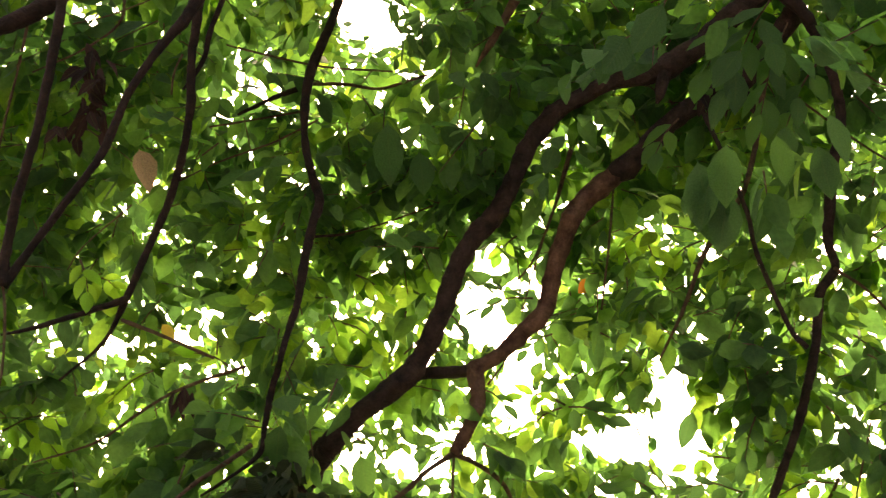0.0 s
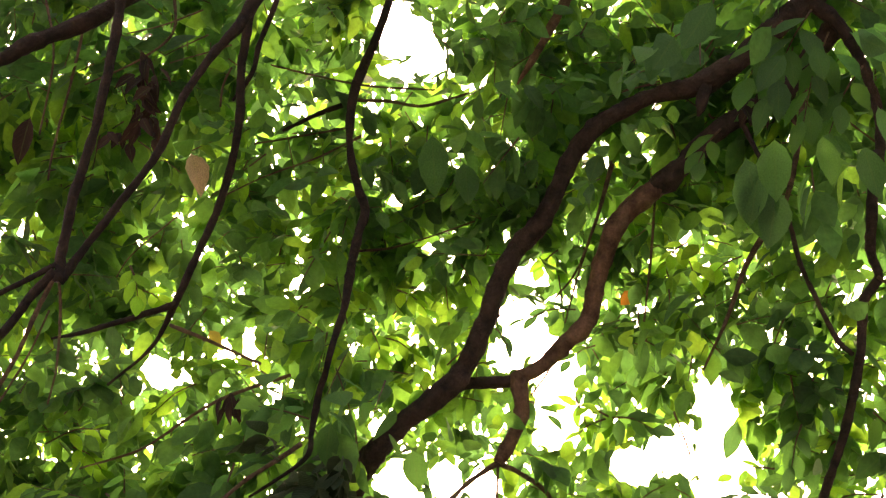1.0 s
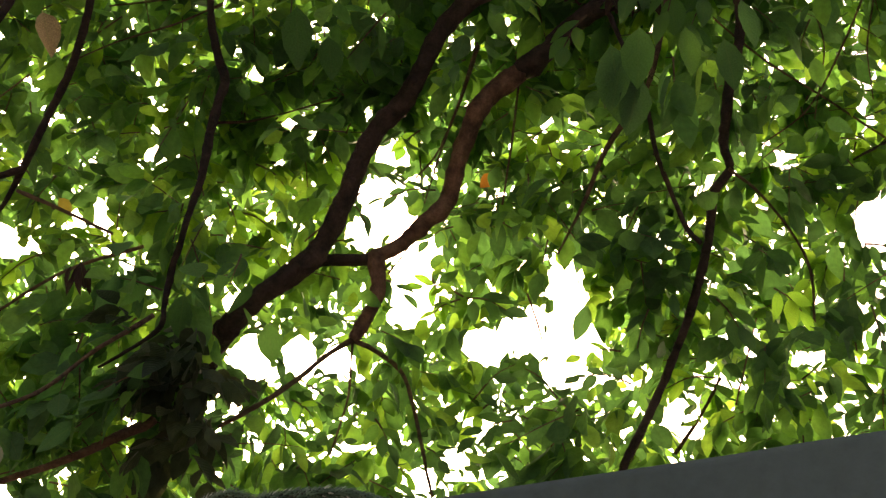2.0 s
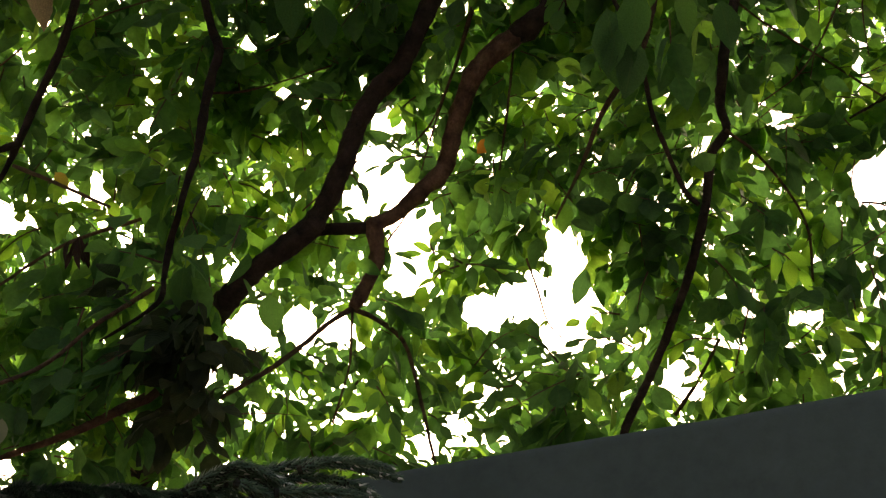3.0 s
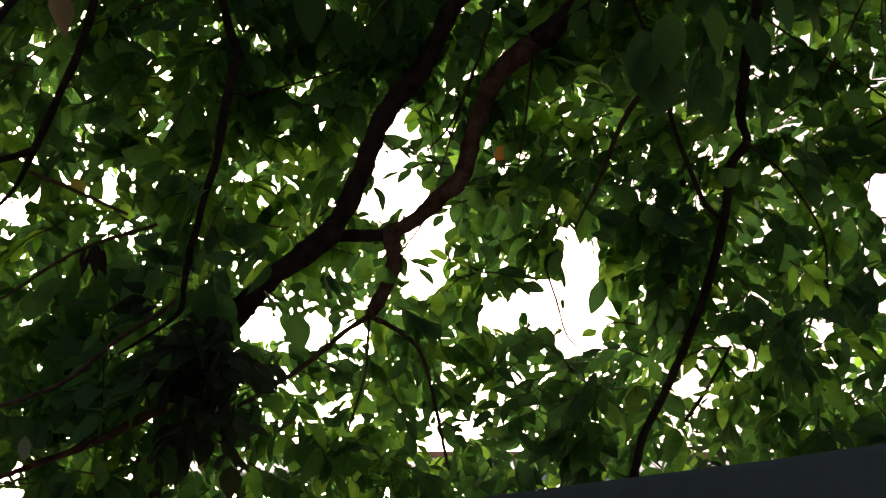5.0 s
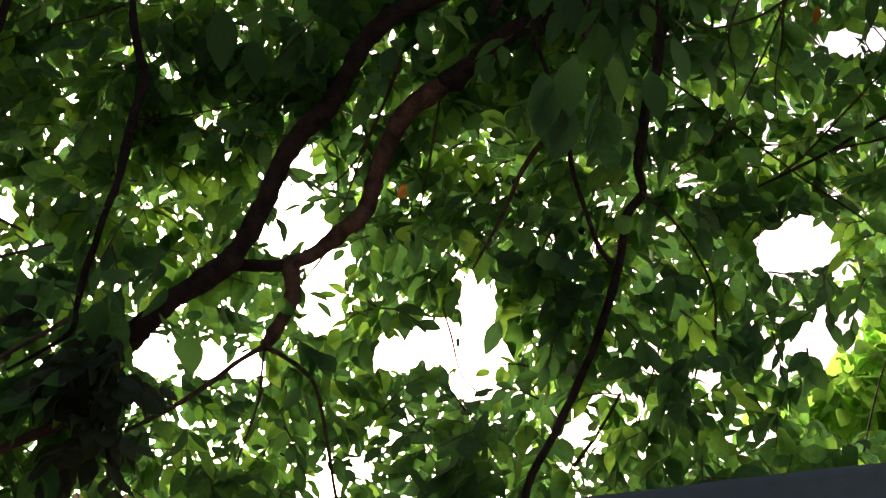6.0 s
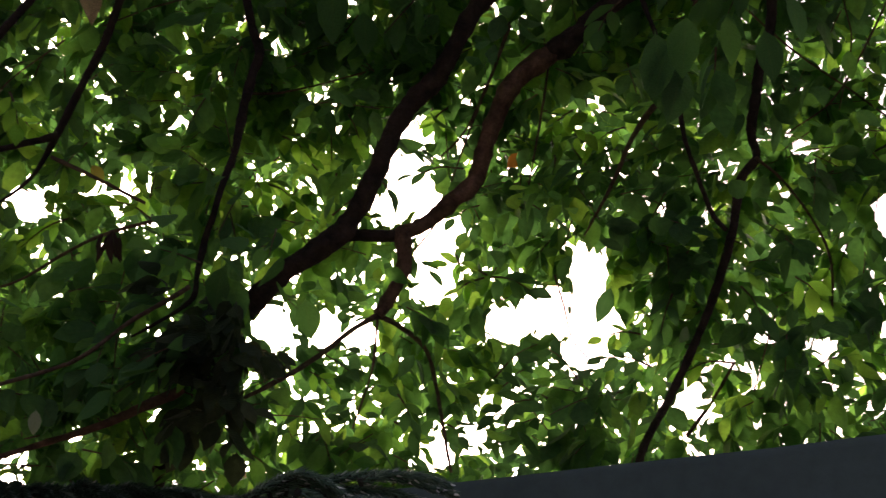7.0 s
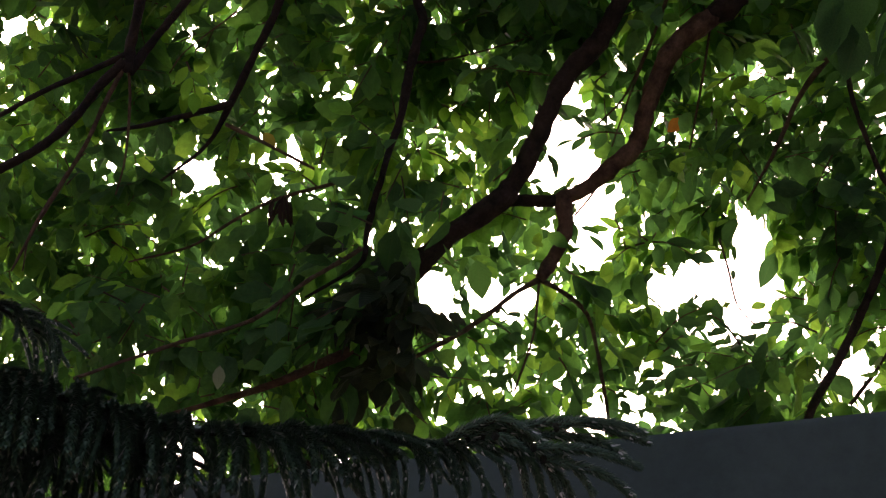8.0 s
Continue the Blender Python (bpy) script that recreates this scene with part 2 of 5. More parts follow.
BLADES = [blade(0.56, 0.20, 0.14, 0.2), blade(0.50, 0.35, 0.24, -0.35), blade(0.60, 0.10, 0.08, 0.1), blade(0.50, 0.25, 0.30, 0.5)]


FAR_BLADES = [blade(0.54, 0.20, 0.14, 0.2, False), blade(0.48, 0.35, 0.24, -0.35, False), blade(0.58, 0.10, 0.10, 0.1, False)]


def blade_mesh(name, shape):
    verts, faces, uv = shape
    me = bpy.data.meshes.new(name)
    me.from_pydata(verts.tolist(), [], faces)
    layer = me.uv_layers.new(name="blade")
    for loop in me.loops:
        layer.data[loop.index].uv = uv[loop.vertex_index]
    me.polygons.foreach_set("use_smooth", [True] * len(me.polygons))
    return me


def turns(along, up):
    """Rotation matrices whose y runs along and whose z is as near as can be to up."""
    along = along / np.linalg.norm(along, axis=1)[:, None]
    x = np.cross(along, up)
    x /= np.linalg.norm(x, axis=1)[:, None] + 1e-9
    z = np.cross(x, along)
    return np.stack([x, along, z], axis=2)


def leaf_cloud(name, base, along, up, length, shapes, mat, parent, label=""):
    """Many leaves as one mesh."""
    rot = turns(along, up)
    which = np.arange(len(base)) % len(shapes)
    verts, faces, uvs, start = [], [], [], 0
    for k, (bv, bf, buv) in enumerate(shapes):
        pick = which == k
        v = np.einsum("nij,vj->nvi", rot[pick], bv) * length[pick][:, None, None] + base[pick][:, None]
        loops = np.concatenate([np.array(f) for f in bf])
        for i in range(len(v)):
            off = start + i * len(bv)
            faces += [tuple(off + q for q in f) for f in bf]
        uvs.append(np.tile(buv[loops], (len(v), 1)))
        verts.append(v.reshape(-1, 3))
        start += len(v) * len(bv)
    me = bpy.data.meshes.new(name)
    me.from_pydata(np.vstack(verts).tolist(), [], faces)
    layer = me.uv_layers.new(name="blade")
    layer.data.foreach_set("uv", np.vstack(uvs).ravel())
    me.polygons.foreach_set("use_smooth", [True] * len(me.polygons))
    ob = link_mesh(name, me, mat, parent, label)
    return tagged(ob, kind="stuff")


# ---- openings of the crown: slopes to the side and up, with half-widths, about a line rising 28 degrees from the garden ----
GARDEN = pose(0, 0, 1.6, 118, 0, 0)
OPENINGS_FORK = [(-0.036, 0.122, 0.010, 0.012), (-0.044, 0.091, 0.017, 0.013), (-0.039, 0.072, 0.023, 0.013), (-0.057, 0.057, 0.014, 0.010), (-0.016, 0.042, 0.018, 0.018), (-0.016, 0.014, 0.018, 0.018), (-0.018, -0.008, 0.016, 0.008), (0.003, 0.050, 0.007, 0.007), (-0.166, 0.000, 0.004, 0.008), (-0.148, -0.041, 0.015, 0.015), (-0.132, -0.055, 0.013, 0.004), (-0.106, -0.041, 0.013, 0.015), (-0.076, -0.044, 0.012, 0.011)]
OPENINGS_MIDDLE = [(0.044, -0.031, 0.020, 0.012), (0.077, -0.019, 0.018, 0.018), (0.109, 0.010, 0.012, 0.026), (0.114, -0.023, 0.020, 0.025), (0.109, -0.053, 0.018, 0.012), (0.137, -0.056, 0.020, 0.003), (0.165, -0.058, 0.016, 0.003), (0.093, 0.040, 0.005, 0.003), (0.198, -0.084, 0.010, 0.013), (0.218, -0.098, 0.009, 0.005), (0.040, -0.097, 0.012, 0.007), (0.019, -0.124, 0.012, 0.007), (-0.009, -0.141, 0.013, 0.008), (0.024, -0.139, 0.013, 0.003), (-0.062, -0.115, 0.012, 0.002), (0.054, -0.136, 0.012, 0.002)]
OPENINGS_SMALL = [(-0.352, 0.051, 0.011, 0.011), (-0.273, 0.070, 0.006, 0.014), (-0.289, 0.063, 0.003, 0.011), (-0.266, 0.042, 0.002, 0.003), (-0.328, 0.042, 0.002, 0.004), (-0.229, 0.119, 0.005, 0.007), (-0.214, 0.128, 0.006, 0.002), (-0.120, 0.148, 0.005, 0.005), (-0.148, 0.188, 0.003, 0.007), (-0.055, 0.158, 0.003, 0.004), (0.227, 0.109, 0.003, 0.007), (0.116, 0.152, 0.006, 0.003), (0.091, 0.151, 0.003, 0.002), (0.285, 0.128, 0.012, 0.004), (0.156, 0.072, 0.007, 0.003), (0.167, 0.070, 0.003, 0.007), (0.304, -0.038, 0.005, 0.003), (0.318, -0.041, 0.003, 0.004), (0.353, 0.170, 0.004, 0.007), (-0.356, -0.159, 0.008, 0.005), (-0.305, -0.155, 0.003, 0.003), (-0.176, -0.083, 0.004, 0.003), (-0.159, -0.085, 0.003, 0.003)]
OPENINGS_EDGE = [(0.366, 0.074, 0.019, 0.019), (0.386, 0.079, 0.022, 0.022), (0.404, 0.082, 0.014, 0.018), (0.388, 0.099, 0.003, 0.005), (0.361, 0.091, 0.002, 0.004), (0.358, 0.055, 0.004, 0.003), (0.408, 0.003, 0.020, 0.018), (0.400, -0.014, 0.016, 0.015), (0.420, -0.025, 0.013, 0.011), (0.443, 0.015, 0.011, 0.013), (0.434, 0.002, 0.013, 0.010), (0.426, 0.055, 0.011, 0.008), (0.436, 0.046, 0.005, 0.009), (0.391, 0.050, 0.005, 0.004), (0.371, 0.039, 0.004, 0.002), (0.384, 0.030, 0.003, 0.006), (0.407, 0.028, 0.004, 0.003), (0.366, -0.015, 0.003, 0.011)]
OPENINGS_EDGE_LOW = [(0.373, -0.034, 0.004, 0.005), (0.411, -0.045, 0.007, 0.003), (0.393, -0.070, 0.003, 0.003), (0.401, -0.058, 0.004, 0.002), (0.296, -0.041, 0.005, 0.004), (0.317, -0.034, 0.003, 0.005), (0.313, -0.043, 0.002, 0.003), (0.285, -0.056, 0.004, 0.002), (0.361, -0.060, 0.002, 0.003), (0.344, -0.067, 0.003, 0.002), (0.366, -0.084, 0.002, 0.005), (0.334, -0.094, 0.003, 0.002), (0.314, -0.065, 0.002, 0.003), (0.335, -0.025, 0.002, 0.002), (0.323, 0.043, 0.002, 0.003), (0.336, 0.056, 0.004, 0.004), (0.285, 0.063, 0.004, 0.002), (0.284, 0.075, 0.002, 0.003), (0.327, 0.092, 0.003, 0.003), (0.332, 0.103, 0.002, 0.002)]
OPENINGS_TOP = [(-0.138, 0.336, 0.021, 0.020), (-0.145, 0.304, 0.016, 0.005), (-0.116, 0.315, 0.013, 0.013), (-0.150, 0.352, 0.015, 0.012), (-0.234, 0.270, 0.007, 0.004), (-0.151, 0.189, 0.005, 0.004), (-0.222, 0.295, 0.003, 0.003), (-0.254, 0.269, 0.003, 0.002), (0.236, 0.289, 0.005, 0.003), (0.110, 0.157, 0.004, 0.003), (0.094, 0.153, 0.002, 0.003), (-0.289, 0.258, 0.002, 0.002)]
OPENINGS_LOW = [(-0.347, -0.157, 0.008, 0.006), (-0.364, -0.191, 0.011, 0.014), (-0.348, -0.194, 0.009, 0.011), (-0.352, -0.178, 0.005, 0.009), (-0.520, 0.169, 0.011, 0.009), (-0.495, 0.167, 0.004, 0.003), (-0.525, 0.154, 0.007, 0.003), (-0.483, -0.117, 0.004, 0.003), (-0.374, -0.067, 0.003, 0.002), (-0.361, -0.076, 0.003, 0.002), (-0.300, -0.140, 0.003, 0.004), (-0.352, 0.049, 0.010, 0.009), (-0.231, 0.120, 0.005, 0.008)]
OPENINGS_LEFT = [(-0.521, 0.176, 0.005, 0.005), (-0.520, 0.157, 0.007, 0.004), (-0.498, 0.165, 0.003, 0.004), (-0.479, 0.172, 0.005, 0.004), (-0.352, 0.052, 0.007, 0.009), (-0.339, 0.043, 0.005, 0.004), (-0.379, 0.057, 0.005, 0.002), (-0.294, 0.064, 0.004, 0.011), (-0.295, 0.038, 0.007, 0.002), (-0.269, 0.043, 0.004, 0.007), (-0.251, 0.027, 0.004, 0.004), (-0.326, 0.065, 0.002, 0.004), (-0.179, 0.014, 0.003, 0.003), (-0.195, 0.157, 0.002, 0.004), (-0.360, 0.121, 0.002, 0.002), (-0.244, -0.149, 0.002, 0.002), (-0.399, -0.099, 0.002, 0.002)]
OPENINGS_RIGHT = [(0.298, 0.108, 0.003, 0.002), (0.298, -0.014, 0.002, 0.002), (0.329, -0.012, 0.002, 0.002), (0.325, 0.029, 0.002, 0.002), (0.349, 0.030, 0.002, 0.002)] + [(0.413, 0.256, 0.013, 0.010), (0.443, 0.261, 0.008, 0.008), (0.426, 0.247, 0.005, 0.004), (0.286, 0.242, 0.007, 0.003), (0.276, 0.246, 0.003, 0.003)]
OPENINGS_LOW += [(-0.354, -0.155, 0.005, 0.004), (-0.344, -0.160, 0.003, 0.003), (-0.294, -0.144, 0.002, 0.002), (-0.271, -0.149, 0.002, 0.002), (-0.257, -0.161, 0.002, 0.002), (-0.139, -0.115, 0.003, 0.004), (-0.125, -0.114, 0.003, 0.002), (-0.149, -0.129, 0.002, 0.002), (-0.110, -0.118, 0.002, 0.002), (-0.097, -0.118, 0.002, 0.002), (-0.149, -0.108, 0.002, 0.002), (-0.076, -0.124, 0.004, 0.003), (-0.062, -0.115, 0.002, 0.005), (-0.048, -0.115, 0.003, 0.002)] + [(-0.227, -0.171, 0.002, 0.007), (-0.196, -0.167, 0.002, 0.003), (-0.172, -0.086, 0.002, 0.002), (-0.165, -0.089, 0.002, 0.002), (-0.178, -0.076, 0.002, 0.002), (-0.141, -0.117, 0.003, 0.003)]
OPENINGS = np.array(OPENINGS_FORK + OPENINGS_MIDDLE + OPENINGS_SMALL + OPENINGS_EDGE + OPENINGS_EDGE_LOW + OPENINGS_TOP + OPENINGS_LOW + OPENINGS_LEFT + OPENINGS_RIGHT)
TO_GARDEN = np.array(GARDEN.inverted())


def slopes(points, step=(0, 0, 0)):
    q = (points - np.array(step)) @ TO_GARDEN[:3, :3].T + TO_GARDEN[:3, 3]
    depth = np.maximum(-q[:, 2], 0.05)
    return q[:, 0] / depth, q[:, 1] / depth


YOUNG_TREE_VIEW = np.array([(0.478, -0.022, 0.052, 0.065), (0.440, -0.055, 0.034, 0.022)])


# the spots of the garden from which the openings are clear
STEPS = [(0, 0, 0), (-0.28, -0.05, -0.03), (0.05, -0.03, 0.03), (-0.12, -0.06, 0.1)]


# the openings on a fine raster of slopes, once for each of those spots
FINE, FA, FB, FNA, FNB = 0.001, -0.75, -0.5, 1550, 1100
RASTERS = {}


def opening_rasters(grow, own):
    if (grow, own) not in RASTERS:
        holes = np.vstack([OPENINGS, YOUNG_TREE_VIEW]) if own else OPENINGS
        heart = from_garden(holes[:, 0], holes[:, 1], np.full(len(holes), 4.7))
        RASTERS[grow, own] = []
        for k, step in enumerate(STEPS):
            grid = np.zeros((FNA, FNB), bool)
            for i, (ca, cb, ra, rb) in enumerate(zip(*slopes(heart, step), holes[:, 2] * grow, holes[:, 3] * grow)):
                if k == 0 or ra * rb > 6e-5:
                    x0, x1 = max(0, int((ca - 1.4 * ra - FA) / FINE)), int((ca + 1.4 * ra - FA) / FINE) + 2
                    y0, y1 = max(0, int((cb - 1.4 * rb - FB) / FINE)), int((cb + 1.4 * rb - FB) / FINE) + 2
                    u, v = np.meshgrid((FA + (np.arange(x0, x1) + 0.5) * FINE - ca) / ra, (FB + (np.arange(y0, y1) + 0.5) * FINE - cb) / rb, indexing="ij")
                    th = np.arctan2(v, u)
                    ragged = 1 + 0.16 * np.sin(3 * th + 1.7 * i) + 0.14 * np.sin(7 * th + 2.9 * i) if ra * rb > 3e-4 else 1.0
                    hole = np.hypot(u, v) < ragged
                    part_of = grid[x0:x1, y0:y1]
                    part_of |= hole[:part_of.shape[0], :part_of.shape[1]]
            RASTERS[grow, own].append(grid)
    return RASTERS[grow, own]


def in_opening(points, grow=1.0, own=True):
    hit = np.zeros(len(points), bool)
    for grid, step in zip(opening_rasters(grow, own), STEPS):
        a, b = slopes(points, step)
        hit |= grid[np.clip(((a - FA) / FINE).astype(int), 0, FNA - 1), np.clip(((b - FB) / FINE).astype(int), 0, FNB - 1)]
    return hit


def from_garden(a, b, depth, step=(0, 0, 0)):
    q = np.stack([a * depth, b * depth, -depth], axis=1)
    m = np.array(GARDEN)
    return q @ m[:3, :3].T + m[:3, 3] + np.array(step)


# ---- ground, wall ----
bm = bmesh.new()
bmesh.ops.create_grid(bm, x_segments=40, y_segments=40, size=0.5)
for v in bm.verts:
    r = v.co.length
    v.co.x, v.co.y = v.co.x * (30 + 3000 * r ** 3), v.co.y * (30 + 3000 * r ** 3)
    v.co.z = 0.05 * noise.noise(Vector((v.co.x * 0.4, v.co.y * 0.4, 0))) if r < 0.3 else 0
ground = part("ground", bm, SOIL, None)
tagged(ground, "pale bare sandy soil with thin grass", "ground", kind="structure")

WALL_TOP = 2.610
wl, wr = Vector((-0.062, 2.900)), Vector((0.943, 2.405))
wall_dir = (wr - wl).normalized()
wall_out = Vector((wall_dir.y, -wall_dir.x))
bm = bmesh.new()
start, length, thick = wl - wall_dir * 5.0, 12.0, 0.16
cuts = 60
ring = [(0, -0.15), (0, WALL_TOP - 0.03), (0.012, WALL_TOP - 0.006), (0.04, WALL_TOP), (thick - 0.04, WALL_TOP), (thick, WALL_TOP - 0.03), (thick, -0.15)]
last = None
for i in range(cuts + 1):
    at = start + wall_dir * (length * i / cuts)
    row = []
    for depth_in, h in ring:
        p = at - wall_out * depth_in
        rough = 0.004 * noise.noise(Vector((p.x * 2.3, p.y * 2.3, h * 2.0)))
        row.append(bm.verts.new((p.x, p.y, h + (rough if h > 1 else 0))))
    if last:
        for j in range(len(ring) - 1):
            bm.faces.new((last[j], last[j + 1], row[j + 1], row[j]))
    else:
        bm.faces.new(row)
    last = row
bm.faces.new(list(reversed(last)))
bmesh.ops.recalc_face_normals(bm, faces=bm.faces)
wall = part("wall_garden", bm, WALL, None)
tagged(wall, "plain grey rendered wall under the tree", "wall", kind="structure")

# ---- the tree ----
TRUNK_TOP = [(-1.374, 5.449, 3.068, 0.0943)][0]
tree = empty("tree", (TRUNK_TOP[0] - 0.15, TRUNK_TOP[1] + 0.35, 0), "spreading broadleaf tree with dark limbs and dense green leaves", "tree")
tx, ty = tree.location.x, tree.location.y
stem("trunk", [(tx, ty, -0.1, 0.19), (tx + 0.02, ty, 0.5, 0.15), (tx + 0.06, ty - 0.08, 1.3, 0.13), (tx + 0.11, ty - 0.22, 2.0, 0.115), TRUNK_TOP[:3] + (0.10,)], BARK, tree, 0.05, 14, 0.1, 1)


def grow(limbs, name, points, mat, sides):
    """Adds a limb along points (x, y, z, radius) to those of a part of the crown."""
    limbs.append((name, points, mat, sides))


MAIN_LIMBS = []
grow(MAIN_LIMBS, "limb", [(1.349, 3.012, 6.053, 0.0498), (1.206, 3.293, 5.525, 0.0498), (0.951, 3.406, 5.280, 0.0462), (0.814, 3.446, 5.174, 0.0426), (0.654, 3.498, 5.044, 0.0425), (0.520, 3.525, 4.963, 0.0441), (0.387, 3.527, 4.928, 0.0346), (0.233, 3.539, 4.873, 0.0328), (0.100, 3.568, 4.789, 0.0344), (0.010, 3.607, 4.683, 0.0360), (-0.047, 3.657, 4.558, 0.0359), (-0.103, 3.696, 4.453, 0.0374), (-0.195, 3.729, 4.360, 0.0381), (-0.256, 3.762, 4.267, 0.0380), (-0.305, 3.814, 4.137, 0.0371), (-0.370, 3.876, 3.989, 0.0369), (-0.472, 3.932, 3.854, 0.0430), (-0.620, 3.967, 3.756, 0.0367), (-0.741, 4.019, 3.626, 0.0398)], BARK, 14)
grow(MAIN_LIMBS, "limb", [(-0.737, 4.010, 3.643, 0.0448), (-0.873, 4.262, 3.596, 0.0487), (-1.049, 4.566, 3.450, 0.0566), (-1.213, 4.892, 3.263, 0.0650), (-1.335, 5.251, 3.014, 0.0781)], BARK, 14)
grow(MAIN_LIMBS, "limb", [(1.068, 3.499, 5.243, 0.040), (0.937, 3.576, 5.078, 0.042), (0.843, 3.618, 4.977, 0.041), (0.675, 3.647, 4.902, 0.039), (0.567, 3.671, 4.835, 0.041), (0.425, 3.728, 4.707, 0.043), (0.365, 3.748, 4.660, 0.050), (0.318, 3.760, 4.627, 0.036)], BARK, 12)
grow(MAIN_LIMBS, "limb", [(0.380, 3.744, 4.670, 0.030), (0.300, 3.764, 4.612, 0.044), (0.227, 3.782, 4.562, 0.040), (0.158, 3.826, 4.459, 0.037), (0.101, 3.889, 4.318, 0.036), (0.062, 3.957, 4.168, 0.036), (-0.031, 3.996, 4.075, 0.034), (-0.133, 4.030, 3.995, 0.031), (-0.227, 4.040, 3.950, 0.028)], RED_BARK, 12)
grow(MAIN_LIMBS, "limb", [(2.325, 2.938, 5.980, 0.050), (1.488, 2.938, 5.980, 0.062), (0.744, 2.938, 5.980, 0.060), (0.000, 2.938, 5.980, 0.056), (-0.651, 2.938, 5.980, 0.052), (-1.302, 2.938, 5.980, 0.045), (-1.953, 2.938, 5.980, 0.035), (-2.558, 2.938, 5.980, 0.020)], BARK, 12)
grow(MAIN_LIMBS, "branch", [(-0.195, 4.040, 3.949, 0.0257), (-0.313, 4.037, 3.940, 0.0233), (-0.421, 4.033, 3.934, 0.0256), (-0.519, 4.047, 3.894, 0.0279)], BARK, 10)
grow(MAIN_LIMBS, "branch", [(-0.212, 4.031, 3.966, 0.0330), (-0.202, 4.082, 3.821, 0.0300), (-0.248, 4.111, 3.716, 0.0260), (-0.290, 4.123, 3.645, 0.0215)], RED_BARK, 10)
grow(MAIN_LIMBS, "branch", [(-0.290, 4.123, 3.645, 0.0116), (-0.388, 4.107, 3.567, 0.0099), (-0.488, 4.104, 3.466, 0.0098), (-0.627, 4.104, 3.360, 0.0096), (-0.752, 4.093, 3.275, 0.0079)], TWIG, 8)
grow(MAIN_LIMBS, "branch", [(-0.290, 4.123, 3.645, 0.0106), (-0.201, 4.161, 3.616, 0.0093), (-0.105, 4.215, 3.556, 0.0087), (-0.058, 4.296, 3.447, 0.0074), (-0.020, 4.396, 3.301, 0.0067), (0.017, 4.491, 3.164, 0.0054)], TWIG, 8)
grow(MAIN_LIMBS, "branch", [(-0.290, 4.123, 3.645, 0.0059), (-0.296, 4.181, 3.536, 0.0053), (-0.307, 4.231, 3.442, 0.0046), (-0.366, 4.326, 3.263, 0.0040)], TWIG, 6)
grow(MAIN_LIMBS, "branch", [(0.535, 3.520, 4.965, 0.0300), (0.522, 3.526, 4.900, 0.0270), (0.508, 3.540, 4.845, 0.0170), (0.500, 3.548, 4.820, 0.0060)], BARK, 10)
STEMS_LEFT = []
grow(STEMS_LEFT, "branch", [(-0.576, 3.044, 6.100, 0.0167), (-0.672, 3.344, 5.535, 0.0167), (-0.712, 3.376, 5.368, 0.0165), (-0.763, 3.417, 5.185, 0.0180), (-0.824, 3.455, 5.006, 0.0210), (-0.844, 3.471, 4.870, 0.0192), (-0.841, 3.507, 4.696, 0.0150), (-0.803, 3.541, 4.525, 0.0172), (-0.763, 3.545, 4.412, 0.0186), (-0.778, 3.544, 4.306, 0.0168), (-0.796, 3.561, 4.169, 0.0189), (-0.811, 3.587, 4.014, 0.0149), (-0.842, 3.606, 3.871, 0.0133), (-0.872, 3.632, 3.715, 0.0124), (-0.896, 3.661, 3.554, 0.0108), (-0.898, 3.657, 3.456, 0.0100), (-0.973, 3.644, 3.373, 0.0070), (-1.075, 3.631, 3.290, 0.0049)], STEM_BARK, 10)
grow(STEMS_LEFT, "branch", [(-0.875, 3.612, 5.031, 0.0133), (-1.005, 3.632, 4.994, 0.0108), (-1.172, 3.665, 4.932, 0.0067)], STEM_BARK, 8)
grow(STEMS_LEFT, "branch", [(-0.859, 3.610, 5.035, 0.0083), (-0.733, 3.666, 5.072, 0.0076), (-0.600, 3.728, 5.097, 0.0069), (-0.415, 3.756, 5.186, 0.0052)], TWIG, 6)
grow(STEMS_LEFT, "branch", [(-0.753, 2.473, 5.256, 0.0230), (-0.948, 2.702, 4.825, 0.0230), (-1.035, 2.730, 4.693, 0.0228), (-1.082, 2.748, 4.580, 0.0186), (-1.166, 2.769, 4.461, 0.0145), (-1.247, 2.806, 4.310, 0.0137), (-1.306, 2.856, 4.137, 0.0135), (-1.401, 2.894, 3.986, 0.0134), (-1.512, 2.938, 3.822, 0.0126), (-1.577, 2.957, 3.707, 0.0150)], STEM_BARK, 10)
grow(STEMS_LEFT, "branch", [(-1.587, 2.930, 3.759, 0.0100), (-1.724, 2.944, 3.678, 0.0093), (-1.836, 2.950, 3.614, 0.0086), (-1.946, 2.963, 3.536, 0.0073), (-2.038, 2.972, 3.466, 0.0061)], STEM_BARK, 8)
grow(STEMS_LEFT, "branch", [(-1.585, 2.943, 3.732, 0.0088), (-1.642, 2.987, 3.607, 0.0081), (-1.691, 3.033, 3.480, 0.0074), (-1.765, 3.082, 3.345, 0.0068), (-1.830, 3.126, 3.219, 0.0055), (-1.878, 3.161, 3.109, 0.0036)], TWIG, 6)
grow(STEMS_LEFT, "branch", [(-1.310, 2.346, 5.069, 0.0234), (-1.421, 2.549, 4.687, 0.0234), (-1.432, 2.593, 4.574, 0.0200), (-1.442, 2.636, 4.462, 0.0166), (-1.461, 2.687, 4.336, 0.0148), (-1.497, 2.772, 4.146, 0.0156), (-1.550, 2.854, 3.961, 0.0164), (-1.576, 2.919, 3.809, 0.0164), (-1.577, 2.957, 3.707, 0.0179)], STEM_BARK, 10)
